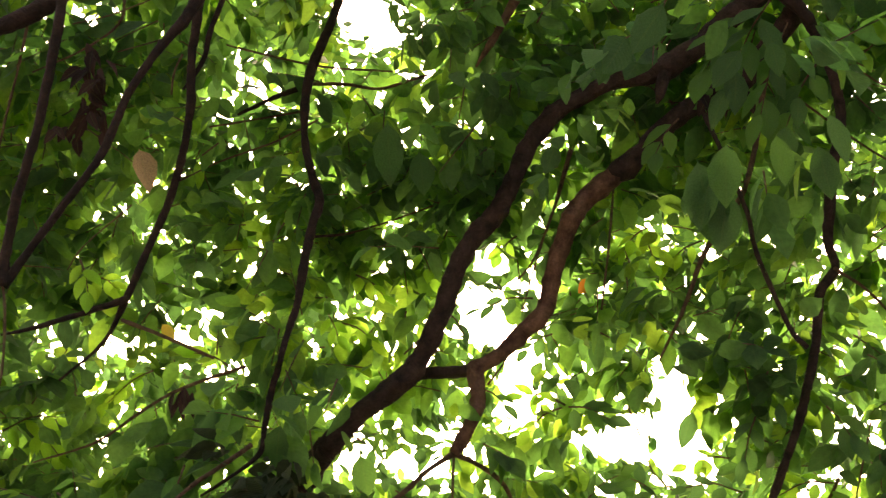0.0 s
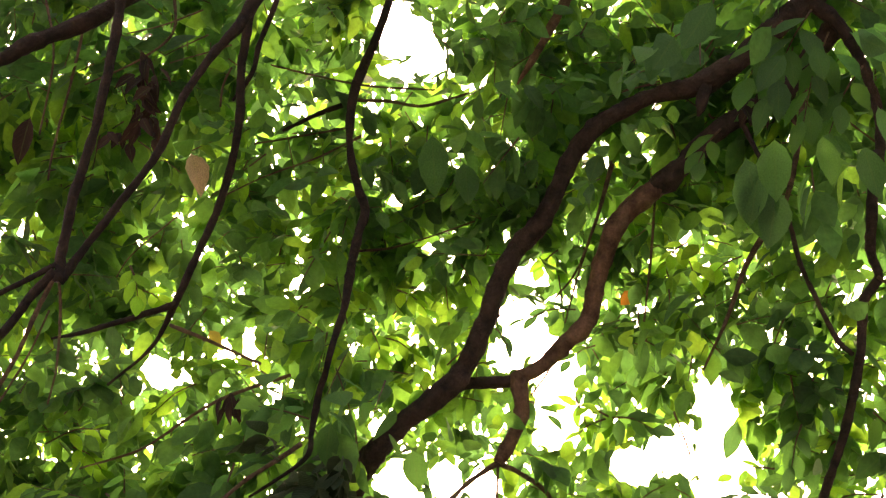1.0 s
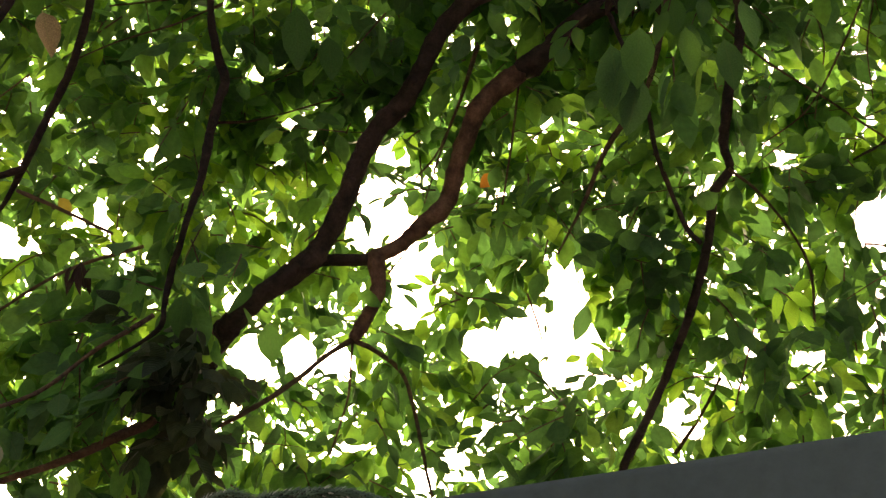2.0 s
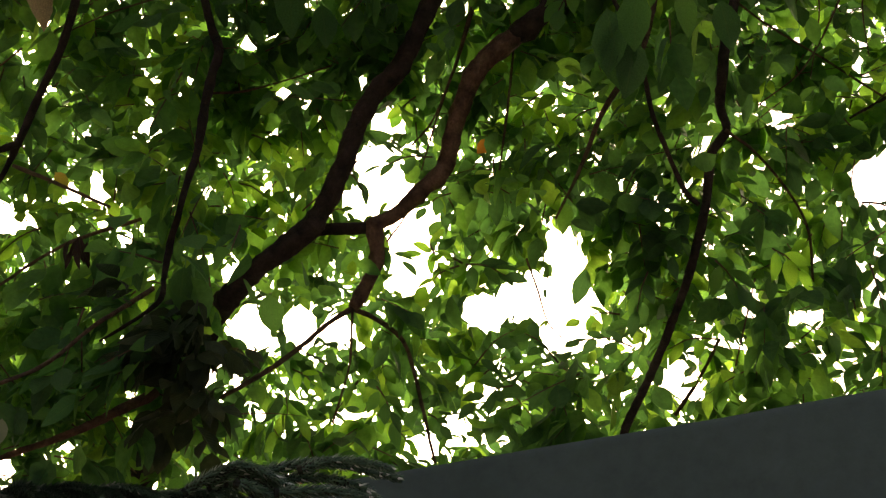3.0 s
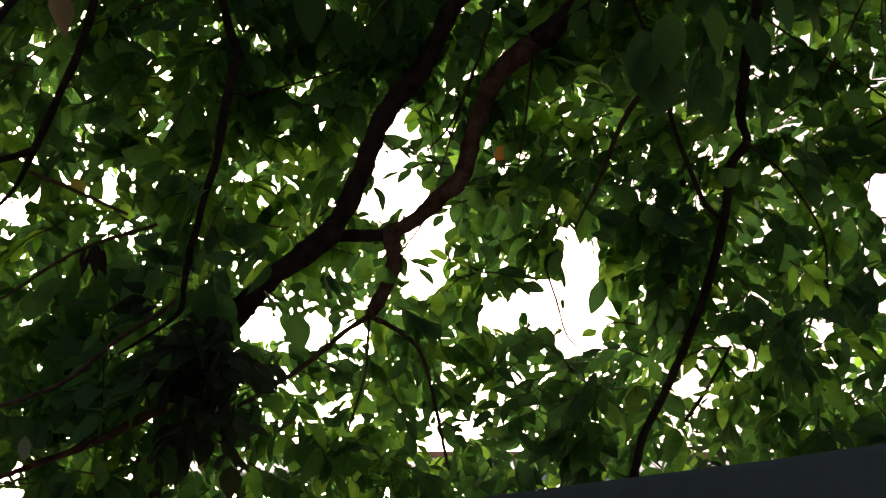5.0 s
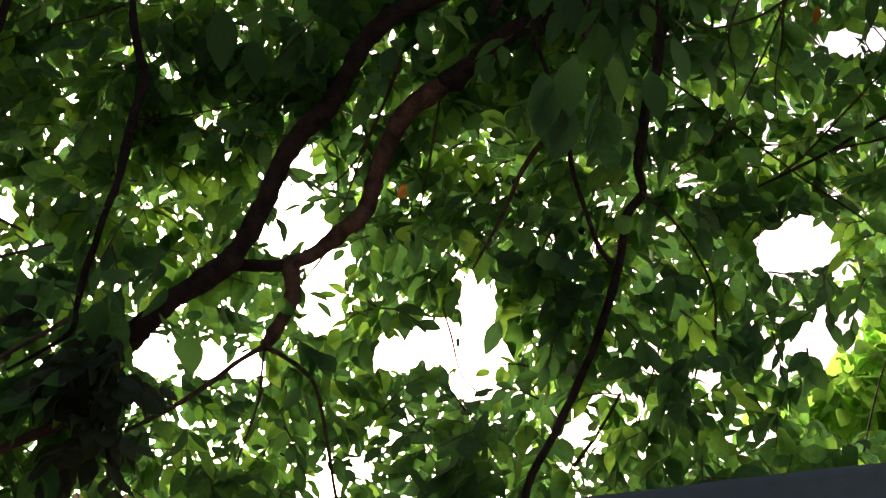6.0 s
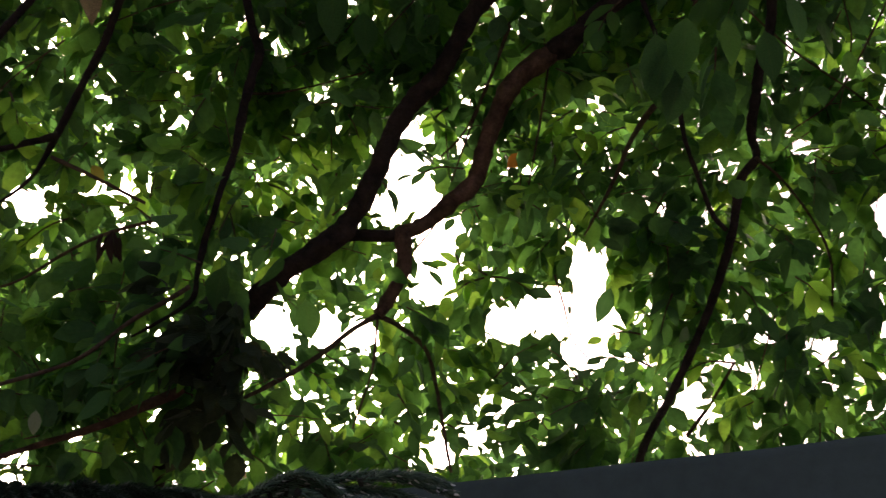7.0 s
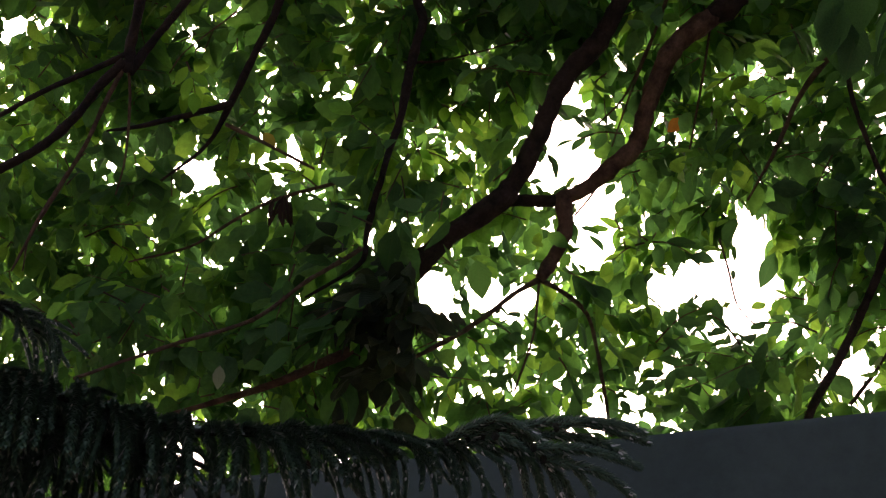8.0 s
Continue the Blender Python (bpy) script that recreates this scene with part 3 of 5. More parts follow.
grow(STEMS_LEFT, "branch", [(-2.371, 2.696, 4.197, 0.0188), (-1.969, 2.659, 4.339, 0.0237), (-1.833, 2.664, 4.400, 0.0249), (-1.735, 2.664, 4.471, 0.0270), (-1.614, 2.667, 4.537, 0.0292), (-1.484, 2.657, 4.626, 0.0313), (-1.391, 2.620, 4.766, 0.0336), (-1.239, 2.410, 5.162, 0.0336)], STEM_BARK, 10)
grow(STEMS_LEFT, "branch", [(-1.168, 3.052, 5.020, 0.0194), (-1.199, 3.145, 4.818, 0.0164), (-1.200, 3.227, 4.638, 0.0163), (-1.226, 3.306, 4.461, 0.0155), (-1.273, 3.375, 4.306, 0.0148), (-1.340, 3.442, 4.153, 0.0147), (-1.417, 3.515, 3.988, 0.0132), (-1.498, 3.577, 3.845, 0.0073), (-1.653, 3.629, 3.721, 0.0051)], STEM_BARK, 10)
grow(STEMS_LEFT, "branch", [(-0.811, 2.790, 5.725, 0.0122), (-1.075, 3.052, 5.233, 0.0122), (-1.090, 3.097, 5.094, 0.0114), (-1.143, 3.151, 4.940, 0.0106), (-1.172, 3.194, 4.806, 0.0098), (-1.236, 3.223, 4.698, 0.0060)], STEM_BARK, 8)
grow(STEMS_LEFT, "branch", [(-1.589, 2.940, 3.738, 0.0163), (-1.670, 2.968, 3.644, 0.0143), (-1.730, 2.993, 3.555, 0.0142), (-1.807, 3.014, 3.473, 0.0154), (-1.936, 3.035, 3.389, 0.0153), (-2.083, 3.061, 3.298, 0.0152)], STEM_BARK, 8)
grow(STEMS_LEFT, "branch", [(-1.583, 2.934, 3.751, 0.0056), (-1.569, 2.999, 3.628, 0.0050), (-1.576, 3.081, 3.474, 0.0044), (-1.601, 3.134, 3.374, 0.0031)], TWIG, 6)
grow(STEMS_LEFT, "branch", [(-1.404, 3.494, 3.974, 0.0124), (-1.542, 3.488, 3.916, 0.0109), (-1.715, 3.482, 3.855, 0.0086), (-1.824, 3.464, 3.818, 0.0036)], STEM_BARK, 8)
grow(STEMS_LEFT, "branch", [(-1.428, 3.529, 3.908, 0.0073), (-1.276, 3.605, 3.873, 0.0066), (-1.118, 3.684, 3.830, 0.0052)], TWIG, 6)
grow(STEMS_LEFT, "branch", [(-0.875, 3.462, 3.397, 0.0088), (-0.938, 3.431, 3.326, 0.0080), (-1.034, 3.410, 3.239, 0.0072), (-1.180, 3.414, 3.104, 0.0071), (-1.430, 3.404, 2.994, 0.0064), (-1.710, 3.403, 2.868, 0.0050)], TWIG, 6)
grow(STEMS_LEFT, "branch", [(-0.959, 3.989, 3.257, 0.0194), (-1.062, 3.926, 3.163, 0.0175), (-1.180, 3.863, 3.067, 0.0142), (-1.331, 3.799, 2.976, 0.0111), (-1.493, 3.735, 2.884, 0.0081)], RED_BARK, 8)
grow(STEMS_LEFT, "branch", [(-0.883, 3.986, 4.541, 0.0060), (-0.747, 4.009, 4.568, 0.0051), (-0.586, 4.016, 4.625, 0.0043), (-0.399, 4.015, 4.700, 0.0043)], TWIG, 6)
STEMS_RIGHT = []
grow(STEMS_RIGHT, "branch", [(1.171, 3.668, 4.712, 0.0196), (1.145, 3.704, 4.603, 0.0203), (1.127, 3.760, 4.458, 0.0211), (1.110, 3.805, 4.332, 0.0194), (1.126, 3.830, 4.245, 0.0177), (1.071, 3.854, 4.159, 0.0192), (1.043, 3.917, 3.998, 0.0175), (0.996, 3.990, 3.820, 0.0174), (0.950, 4.043, 3.680, 0.0166), (0.872, 4.114, 3.505, 0.0157), (0.796, 4.175, 3.349, 0.0157), (0.724, 4.221, 3.223, 0.0164), (0.675, 4.295, 3.042, 0.0171), (0.631, 4.373, 2.854, 0.0186)], BARK, 10)
grow(STEMS_RIGHT, "branch", [(0.938, 3.390, 5.279, 0.0328), (1.069, 3.450, 5.154, 0.0246), (1.148, 3.526, 5.002, 0.0213), (1.188, 3.617, 4.820, 0.0204), (1.173, 3.701, 4.652, 0.0196)], BARK, 10)
grow(STEMS_RIGHT, "branch", [(0.675, 3.660, 4.890, 0.0110), (0.750, 3.690, 4.660, 0.0095), (0.818, 3.737, 4.440, 0.0089), (0.840, 3.775, 4.298, 0.0096), (0.891, 3.818, 4.147, 0.0095), (0.953, 3.862, 3.993, 0.0094), (0.996, 3.857, 3.932, 0.0094)], BARK, 8)
grow(STEMS_RIGHT, "branch", [(1.121, 3.810, 4.232, 0.0072), (1.245, 3.892, 4.184, 0.0065), (1.385, 4.006, 4.078, 0.0057), (1.476, 4.121, 3.968, 0.0058), (1.507, 4.258, 3.816, 0.0050)], TWIG, 6)
grow(STEMS_RIGHT, "branch", [(0.937, 3.590, 5.060, 0.0130), (0.890, 3.690, 4.790, 0.0115), (0.819, 3.755, 4.549, 0.0106), (0.710, 3.807, 4.399, 0.0122), (0.642, 3.842, 4.279, 0.0105), (0.570, 3.902, 4.114, 0.0080), (0.477, 3.966, 3.940, 0.0040)], TWIG, 8)
grow(STEMS_RIGHT, "branch", [(0.338, 3.809, 4.660, 0.0042), (0.325, 3.872, 4.543, 0.0050), (0.307, 3.945, 4.405, 0.0050), (0.276, 4.049, 4.209, 0.0042)], TWIG, 6)
grow(STEMS_RIGHT, "branch", [(0.226, 3.171, 6.287, 0.0226), (0.076, 3.505, 5.659, 0.0226), (0.001, 3.555, 5.510, 0.0225), (-0.074, 3.605, 5.364, 0.0189), (-0.151, 3.644, 5.237, 0.0137), (-0.205, 3.668, 5.140, 0.0043)], RED_BARK, 10)
grow(STEMS_RIGHT, "branch", [(2.412, 3.839, 4.817, 0.0085), (2.228, 3.905, 4.746, 0.0086), (2.046, 3.990, 4.639, 0.0077), (1.862, 4.062, 4.557, 0.0069), (1.726, 4.121, 4.499, 0.0052)], BARK, 8)
grow(STEMS_RIGHT, "branch", [(1.032, 3.736, 5.010, 0.0051), (1.349, 3.897, 4.835, 0.0052), (1.622, 4.020, 4.733, 0.0052), (1.955, 4.162, 4.592, 0.0053), (2.374, 4.318, 4.428, 0.0054), (2.708, 4.462, 4.285, 0.0054)], TWIG, 6)
grow(STEMS_RIGHT, "branch", [(2.442, 3.924, 4.763, 0.0060), (2.252, 3.980, 4.695, 0.0060), (2.036, 4.025, 4.644, 0.0052), (1.859, 4.088, 4.562, 0.0043)], TWIG, 6)
grow(STEMS_RIGHT, "branch", [(2.232, 3.834, 4.932, 0.0052), (2.072, 3.939, 4.772, 0.0052), (1.960, 4.016, 4.661, 0.0052), (1.859, 4.081, 4.575, 0.0043)], TWIG, 6)
grow(STEMS_RIGHT, "branch", [(1.231, 4.726, 3.788, 0.0072), (1.151, 4.799, 3.650, 0.0081), (1.038, 4.879, 3.501, 0.0099)], TWIG, 6)
grow(STEMS_RIGHT, "branch", [(0.351, 3.860, 3.712, 0.0038), (0.392, 3.942, 3.629, 0.0039), (0.434, 4.030, 3.535, 0.0031), (0.506, 4.093, 3.487, 0.0031)], TWIG, 5)
grow(STEMS_RIGHT, "branch", [(0.176, 3.752, 4.768, 0.0064), (0.103, 3.885, 4.589, 0.0064), (0.019, 4.008, 4.429, 0.0049), (-0.075, 4.088, 4.349, 0.0041)], TWIG, 6)
grow(STEMS_RIGHT, "branch", [(-0.063, 4.018, 4.054, 0.0054), (-0.107, 4.057, 3.981, 0.0044), (-0.165, 4.093, 3.914, 0.0044)], TWIG, 5)
grow(STEMS_RIGHT, "branch", [(-1.275, 3.680, 5.330, 0.0050), (-1.074, 3.707, 5.278, 0.0050), (-0.852, 3.732, 5.231, 0.0050), (-0.560, 3.747, 5.203, 0.0042)], TWIG, 5)
grow(STEMS_RIGHT, "branch", [(-1.319, 3.766, 4.955, 0.0049), (-1.100, 3.752, 4.980, 0.0049), (-0.895, 3.739, 5.005, 0.0057)], TWIG, 5)
grow(STEMS_RIGHT, "branch", [(-1.432, 3.792, 4.692, 0.0032), (-1.242, 3.753, 4.766, 0.0040), (-1.029, 3.721, 4.826, 0.0048), (-0.840, 3.680, 4.904, 0.0048)], TWIG, 5)
grow(STEMS_RIGHT, "branch", [(-1.778, 2.995, 4.913, 0.0063), (-1.816, 3.087, 4.741, 0.0056), (-1.883, 3.216, 4.497, 0.0049), (-1.901, 3.276, 4.385, 0.0035)], TWIG, 5)
grow(STEMS_RIGHT, "branch", [(-1.466, 3.023, 5.073, 0.0065), (-1.474, 3.096, 4.936, 0.0057), (-1.616, 3.145, 4.844, 0.0043), (-1.814, 3.182, 4.774, 0.0036)], TWIG, 5)
grow(STEMS_RIGHT, "branch", [(-1.314, 3.310, 4.748, 0.0044), (-1.304, 3.268, 4.826, 0.0044), (-1.271, 3.237, 4.884, 0.0044)], TWIG, 5)
grow(STEMS_RIGHT, "branch", [(1.324, 4.013, 4.489, 0.0033), (1.521, 3.935, 4.636, 0.0041), (1.677, 3.791, 4.907, 0.0049), (1.808, 3.629, 5.211, 0.0057)], TWIG, 5)
grow(STEMS_RIGHT, "branch", [(1.600, 3.637, 5.197, 0.0049), (1.537, 3.740, 5.003, 0.0041), (1.575, 3.828, 4.838, 0.0033), (1.536, 3.963, 4.585, 0.0025)], TWIG, 5)
grow(STEMS_RIGHT, "branch", [(1.797, 3.706, 5.279, 0.0050), (1.807, 3.809, 5.086, 0.0042), (1.784, 3.901, 4.913, 0.0033), (1.809, 4.003, 4.722, 0.0025)], TWIG, 5)
grow(STEMS_RIGHT, "branch", [(2.837, 5.328, 4.360, 0.0050), (2.779, 5.424, 4.179, 0.0050), (2.718, 5.575, 3.896, 0.0060)], TWIG, 5)
grow(STEMS_RIGHT, "branch", [(1.227, 4.073, 3.737, 0.0038), (1.196, 4.135, 3.621, 0.0038), (1.150, 4.228, 3.446, 0.0031)], TWIG, 5)
grow(STEMS_RIGHT, "branch", [(0.167, 3.707, 4.745, 0.0055), (0.112, 3.800, 4.570, 0.0055), (0.035, 3.904, 4.376, 0.0048), (-0.031, 4.007, 4.182, 0.0032)], TWIG, 5)
grow(STEMS_RIGHT, "branch", [(-0.488, 4.036, 4.020, 0.0039), (-0.270, 3.944, 4.193, 0.0031)], TWIG, 5)
grow(STEMS_RIGHT, "branch", [(1.316, 3.704, 5.072, 0.0041), (1.440, 3.733, 5.017, 0.0049), (1.656, 3.702, 5.074, 0.0057), (1.846, 3.639, 5.193, 0.0065)], TWIG, 5)
grow(STEMS_RIGHT, "branch", [(-1.788, 3.333, 3.852, 0.0040), (-1.861, 3.407, 3.713, 0.0040), (-2.028, 3.537, 3.467, 0.0040), (-2.061, 3.611, 3.329, 0.0027)], TWIG, 5)
grow(STEMS_RIGHT, "branch", [(-1.670, 3.530, 4.120, 0.0029), (-1.611, 3.490, 4.195, 0.0029), (-1.428, 3.420, 4.327, 0.0036)], TWIG, 5)
grow(STEMS_RIGHT, "branch", [(-1.534, 2.875, 4.713, 0.0028), (-1.400, 2.863, 4.735, 0.0028), (-1.257, 2.841, 4.778, 0.0028)], TWIG, 5)
grow(STEMS_RIGHT, "branch", [(-1.447, 3.076, 4.761, 0.0029), (-1.340, 3.064, 4.783, 0.0029), (-1.213, 3.049, 4.812, 0.0029)], TWIG, 5)
grow(STEMS_RIGHT, "branch", [(-1.792, 3.857, 3.506, 0.0037), (-1.578, 3.869, 3.589, 0.0053), (-1.426, 3.863, 3.707, 0.0061), (-1.292, 3.870, 3.801, 0.0070), (-1.057, 3.876, 3.895, 0.0078)], TWIG, 5)
grow(STEMS_RIGHT, "branch", [(-1.748, 2.658, 4.695, 0.0046), (-1.711, 2.761, 4.501, 0.0040), (-1.751, 2.889, 4.261, 0.0033)], TWIG, 5)
for i, (name, points, mat, sides) in enumerate(MAIN_LIMBS + STEMS_LEFT + STEMS_RIGHT):
    stem(name, points, mat, tree, 0.02, sides, 0.14, 10 + i)

# ---- leaves: shoots with alternate, drooping leaves ----
rng = np.random.RandomState(7)


def shoots(count, a_range, b_range, d_range, leaves, size, region=None):
    """Bases, directions, upper sides and lengths of the leaves of many shoots, and the shoots' own lines."""
    if region:
        ca, cb, ra, rb = region
        ang, rad = rng.rand(count) * 2 * math.pi, np.sqrt(rng.rand(count))
        a, b = ca + ra * rad * np.cos(ang), cb + rb * rad * np.sin(ang)
    else:
        a, b = rng.uniform(*a_range, count), rng.uniform(*b_range, count)
    depth = rng.uniform(*d_range, count)
    foot = from_garden(a, b, depth)
    way = np.stack([rng.randn(count), rng.randn(count), rng.uniform(-1.1, 0.5, count)], axis=1)
    way /= np.linalg.norm(way, axis=1)[:, None]
    reach = rng.uniform(0.16, 0.34, count) * size / 0.15
    base, along, up, length, lines = [], [], [], [], []
    for i in range(count):
        side0 = np.cross(way[i], (0, 0, 1.0))
        side0 /= np.linalg.norm(side0) + 1e-9
        lines.append((foot[i], foot[i] + way[i] * reach[i] * 0.5 + np.array((0, 0, -0.01)), foot[i] + way[i] * reach[i] + np.array((0, 0, -0.03))))
        n = leaves + rng.randint(-1, 3)
        for k in range(n):
            t = (k + 0.6) / n
            s = 1 if k % 2 else -1
            d = way[i] * (0.35 + 0.6 * t) + side0 * s * rng.uniform(0.5, 1.0) * (1.1 - 0.6 * t) + np.array((0, 0, rng.uniform(-1.1, -0.1))) + rng.randn(3) * 0.18
            base.append(foot[i] + way[i] * reach[i] * t + np.array((0, 0, -0.03 * t * t)))
            along.append(d)
            up.append(np.array((0, 0, 1.0)) + rng.randn(3) * 0.55 - way[i] * 0.2)
            length.append(size * rng.uniform(0.65, 1.2))
    return np.array(base), np.array(along), np.array(up), np.array(length), lines


def clear(base, along, up, length, grow=1.0, own=True):
    """Which leaves keep out of the openings."""
    rot = turns(along, up)
    bad = np.zeros(len(base), bool)
    for x, y in ((0, 0.0), (0, 0.5), (0, 1.0), (-0.2, 0.4), (0.2, 0.4), (0, 0.75), (0, 0.25)):
        bad |= in_opening(base + (rot @ np.array((x, y, 0.0))) * length[:, None], grow, own)
    return ~bad


def keep(batch, mask):
    return tuple(v[mask] for v in batch[:4])


def twig_mesh(name, lines, parent):
    verts, faces = [], []
    for line in lines:
        mid = np.array(line)
        ends = np.vstack([mid, (mid[:-1] + mid[1:]) / 2])
        if in_opening(mid, 1.0).any() or (limb_depth[cells(ends)] > depth_of(ends)).any():
            continue
        pts = [(*line[0], 0.0035), (*line[1], 0.0026), (*line[2], 0.0012)]
        v, f = tube_arrays(pts, 0.12, 4, 0.05, len(verts) % 97)
        faces += [tuple(q + len(verts) for q in face) for face in f]
        verts += v.tolist()
    me = bpy.data.meshes.new(name)
    me.from_pydata(verts, [], faces)
    return tagged(link_mesh(name, me, TWIG, parent), kind="stuff")


# where the limbs run, as seen from the garden: leaves keep mostly to their far side
CELL, A0, B0, NA, NB = 0.0025, -0.66, -0.36, 530, 380


def cells(points, step=(0, 0, 0)):
    a, b = slopes(points, step)
    return np.clip(((a - A0) / CELL).astype(int), 0, NA - 1), np.clip(((b - B0) / CELL).astype(int), 0, NB - 1)


def depth_of(points):
    return -(points @ TO_GARDEN[2, :3] + TO_GARDEN[2, 3])


limb_depth = np.zeros((NA, NB))
for name, points, mat, sides in MAIN_LIMBS[:1] + MAIN_LIMBS[2:] + STEMS_LEFT + STEMS_RIGHT:
    line = spline(points, 0.008)
    depth = depth_of(line[:, :3])
    i, j = cells(line[:, :3])
    reach = np.maximum(1, np.round(line[:, 3] / depth / CELL * 1.1)).astype(int)
    for x, y, d, r in zip(i, j, depth, reach):
        x0, x1, y0, y1 = max(0, x - r), x + r + 1, max(0, y - r), y + r + 1
        limb_depth[x0:x1, y0:y1] = np.maximum(limb_depth[x0:x1, y0:y1], d)
TAN_LEAF, ORANGE_LEAF, ORANGE_HIGH, YELLOW_LEAF, PALE_LEAF = [(-1.276, 3.042, 4.293, 0.0000), (-1.234, 3.112, 4.160, 0.0000)], [(0.248, 3.992, 4.317, 0.0000), (0.187, 4.017, 4.269, 0.0000)], [(1.874, 3.592, 5.068, 0.0000), (1.868, 3.633, 4.991, 0.0000)], [(-1.314, 3.625, 3.942, 0.0000), (-1.266, 3.651, 3.892, 0.0000)], [(-1.250, 3.371, 2.928, 0.0000), (-1.256, 3.408, 2.859, 0.0000)]
TAN_HIGH, RED_BUNCH = [(-1.783, 2.856, 4.322, 0.0000), (-1.831, 2.935, 4.175, 0.0000)], [(-1.247, 3.741, 3.724, 0.0000), (-1.235, 3.793, 3.626, 0.0000)]
BIG_LEAF, HANGING_A, HANGING_B, DEAD_BUNCH = [(-0.487, 3.290, 3.293, 0.0000), (-0.461, 3.351, 3.180, 0.0000)], [(0.607, 4.141, 3.824, 0.0000), (0.557, 4.210, 3.693, 0.0000)], [(0.662, 4.139, 3.828, 0.0000), (0.671, 4.215, 3.683, 0.0000)], [(-1.449, 2.916, 4.637, 0.0000), (-1.449, 3.045, 4.394, 0.0000), (-1.545, 3.048, 4.389, 0.0000)]
BIG_LEAVES = [(0.937, 3.028, 4.211, 0.972, 3.086, 4.039, 0.50),
    (0.812, 3.011, 4.245, 0.837, 3.065, 4.080, 0.50),
    (0.619, 2.780, 4.041, 0.605, 2.844, 3.855, 0.50),
    (0.544, 2.882, 4.061, 0.596, 2.979, 3.814, 0.50),
    (0.892, 2.663, 4.047, 0.934, 2.708, 3.897, 0.55),
    (0.730, 2.959, 4.556, 0.628, 2.993, 4.428, 0.50),
    (0.822, 2.947, 4.578, 0.846, 2.979, 4.453, 0.50),
    (0.634, 2.928, 3.974, 0.604, 2.992, 3.790, 0.55),
    (0.586, 2.903, 4.021, 0.541, 2.959, 3.851, 0.50),
    (-0.512, 3.448, 4.700, -0.500, 3.541, 4.463, 0.45),
    (-0.394, 3.502, 4.599, -0.368, 3.557, 4.432, 0.55),
    (-0.327, 3.431, 4.733, -0.334, 3.356, 4.809, 0.70)]
# sprays: short twigs with a few leaves of their own, most of them round the openings
SPRAYS = []


def spray(foot, tip, leaves, size, mat):
    SPRAYS.append((foot, tip, leaves, size, mat))


spray((0.013, 3.982, 4.228), (-0.178, 3.948, 4.164), 5, 0.085, LEAF_ONE)
spray((-0.328, 4.03, 4.202), (-0.254, 4.019, 4.096), 3, 0.080, LEAF_ONE)
spray((-0.394, 4.148, 4.087), (-0.318, 4.099, 4.052), 3, 0.070, LEAF_ONE)
spray((0.128, 4.203, 3.877), (-0.035, 4.13, 3.887), 4, 0.085, LEAF_SUNLIT)
spray((0.115, 4.207, 3.869), (-0.017, 4.193, 3.768), 4, 0.085, LEAF_SUNLIT)
spray((-0.198, 4.143, 3.925), (-0.1, 4.12, 3.842), 3, 0.090, LEAF_ONE)
spray((0.084, 4.074, 4.12), (-0.017, 4.049, 4.038), 4, 0.080, LEAF_ONE)
spray((0.14, 4.161, 3.85), (0.29, 4.128, 3.783), 6, 0.110, LEAF_ONE)
spray((0.171, 4.344, 3.505), (0.329, 4.224, 3.603), 6, 0.090, LEAF_ONE)
spray((0.497, 4.358, 3.521), (0.356, 4.248, 3.6), 5, 0.090, LEAF_ONE)
spray((0.736, 4.253, 3.676), (0.567, 4.211, 3.628), 3, 0.085, LEAF_SUNLIT)
spray((0.772, 4.266, 3.546), (0.561, 4.201, 3.54), 6, 0.085, LEAF_ONE)
spray((0.323, 4.427, 3.455), (0.171, 4.405, 3.37), 4, 0.100, LEAF_ONE)
spray((-0.215, 4.62, 3.412), (-0.081, 4.622, 3.281), 7, 0.075, LEAF_SUNLIT)
spray((0.237, 4.442, 3.534), (0.164, 4.428, 3.432), 3, 0.090, LEAF_SUNLIT)
spray((-0.009, 4.432, 3.339), (0.048, 4.397, 3.279), 3, 0.075, LEAF_ONE)
spray((1.132, 4.39, 3.632), (0.919, 4.356, 3.568), 6, 0.110, LEAF_SUNLIT)
spray((-0.732, 4.172, 4.468), (-0.608, 4.16, 4.362), 6, 0.085, LEAF_SUNLIT)
spray((-0.464, 4.123, 4.56), (-0.401, 4.133, 4.413), 4, 0.080, LEAF_SUNLIT)
spray((-0.591, 4.81, 3.694), (-0.489, 4.789, 3.606), 5, 0.080, LEAF_SUNLIT)
spray((-0.802, 4.265, 4.293), (-0.654, 4.247, 4.2), 5, 0.090, LEAF_SUNLIT)
spray((-0.055, 4.019, 4.542), (-0.122, 4.002, 4.446), 4, 0.085, LEAF_SUNLIT)
spray((0.703, 4.205, 4.619), (0.554, 4.2, 4.501), 6, 0.080, LEAF_SUNLIT)
spray((0.466, 4.194, 4.64), (0.507, 4.2, 4.501), 4, 0.080, LEAF_SUNLIT)
spray((1.598, 3.852, 3.935), (1.711, 3.808, 3.865), 4, 0.090, LEAF_ONE)
spray((1.702, 3.847, 3.617), (1.695, 3.835, 3.519), 5, 0.110, LEAF_ONE)
spray((1.781, 3.778, 3.923), (1.805, 3.827, 3.71), 6, 0.085, LEAF_ONE)
spray((1.943, 3.777, 3.888), (1.878, 3.828, 3.693), 5, 0.100, LEAF_ONE)
spray((2.062, 3.854, 4.132), (1.915, 3.861, 4.032), 6, 0.085, LEAF_SUNLIT)
spray((2.013, 3.833, 4.18), (1.911, 3.812, 4.119), 4, 0.085, LEAF_SUNLIT)
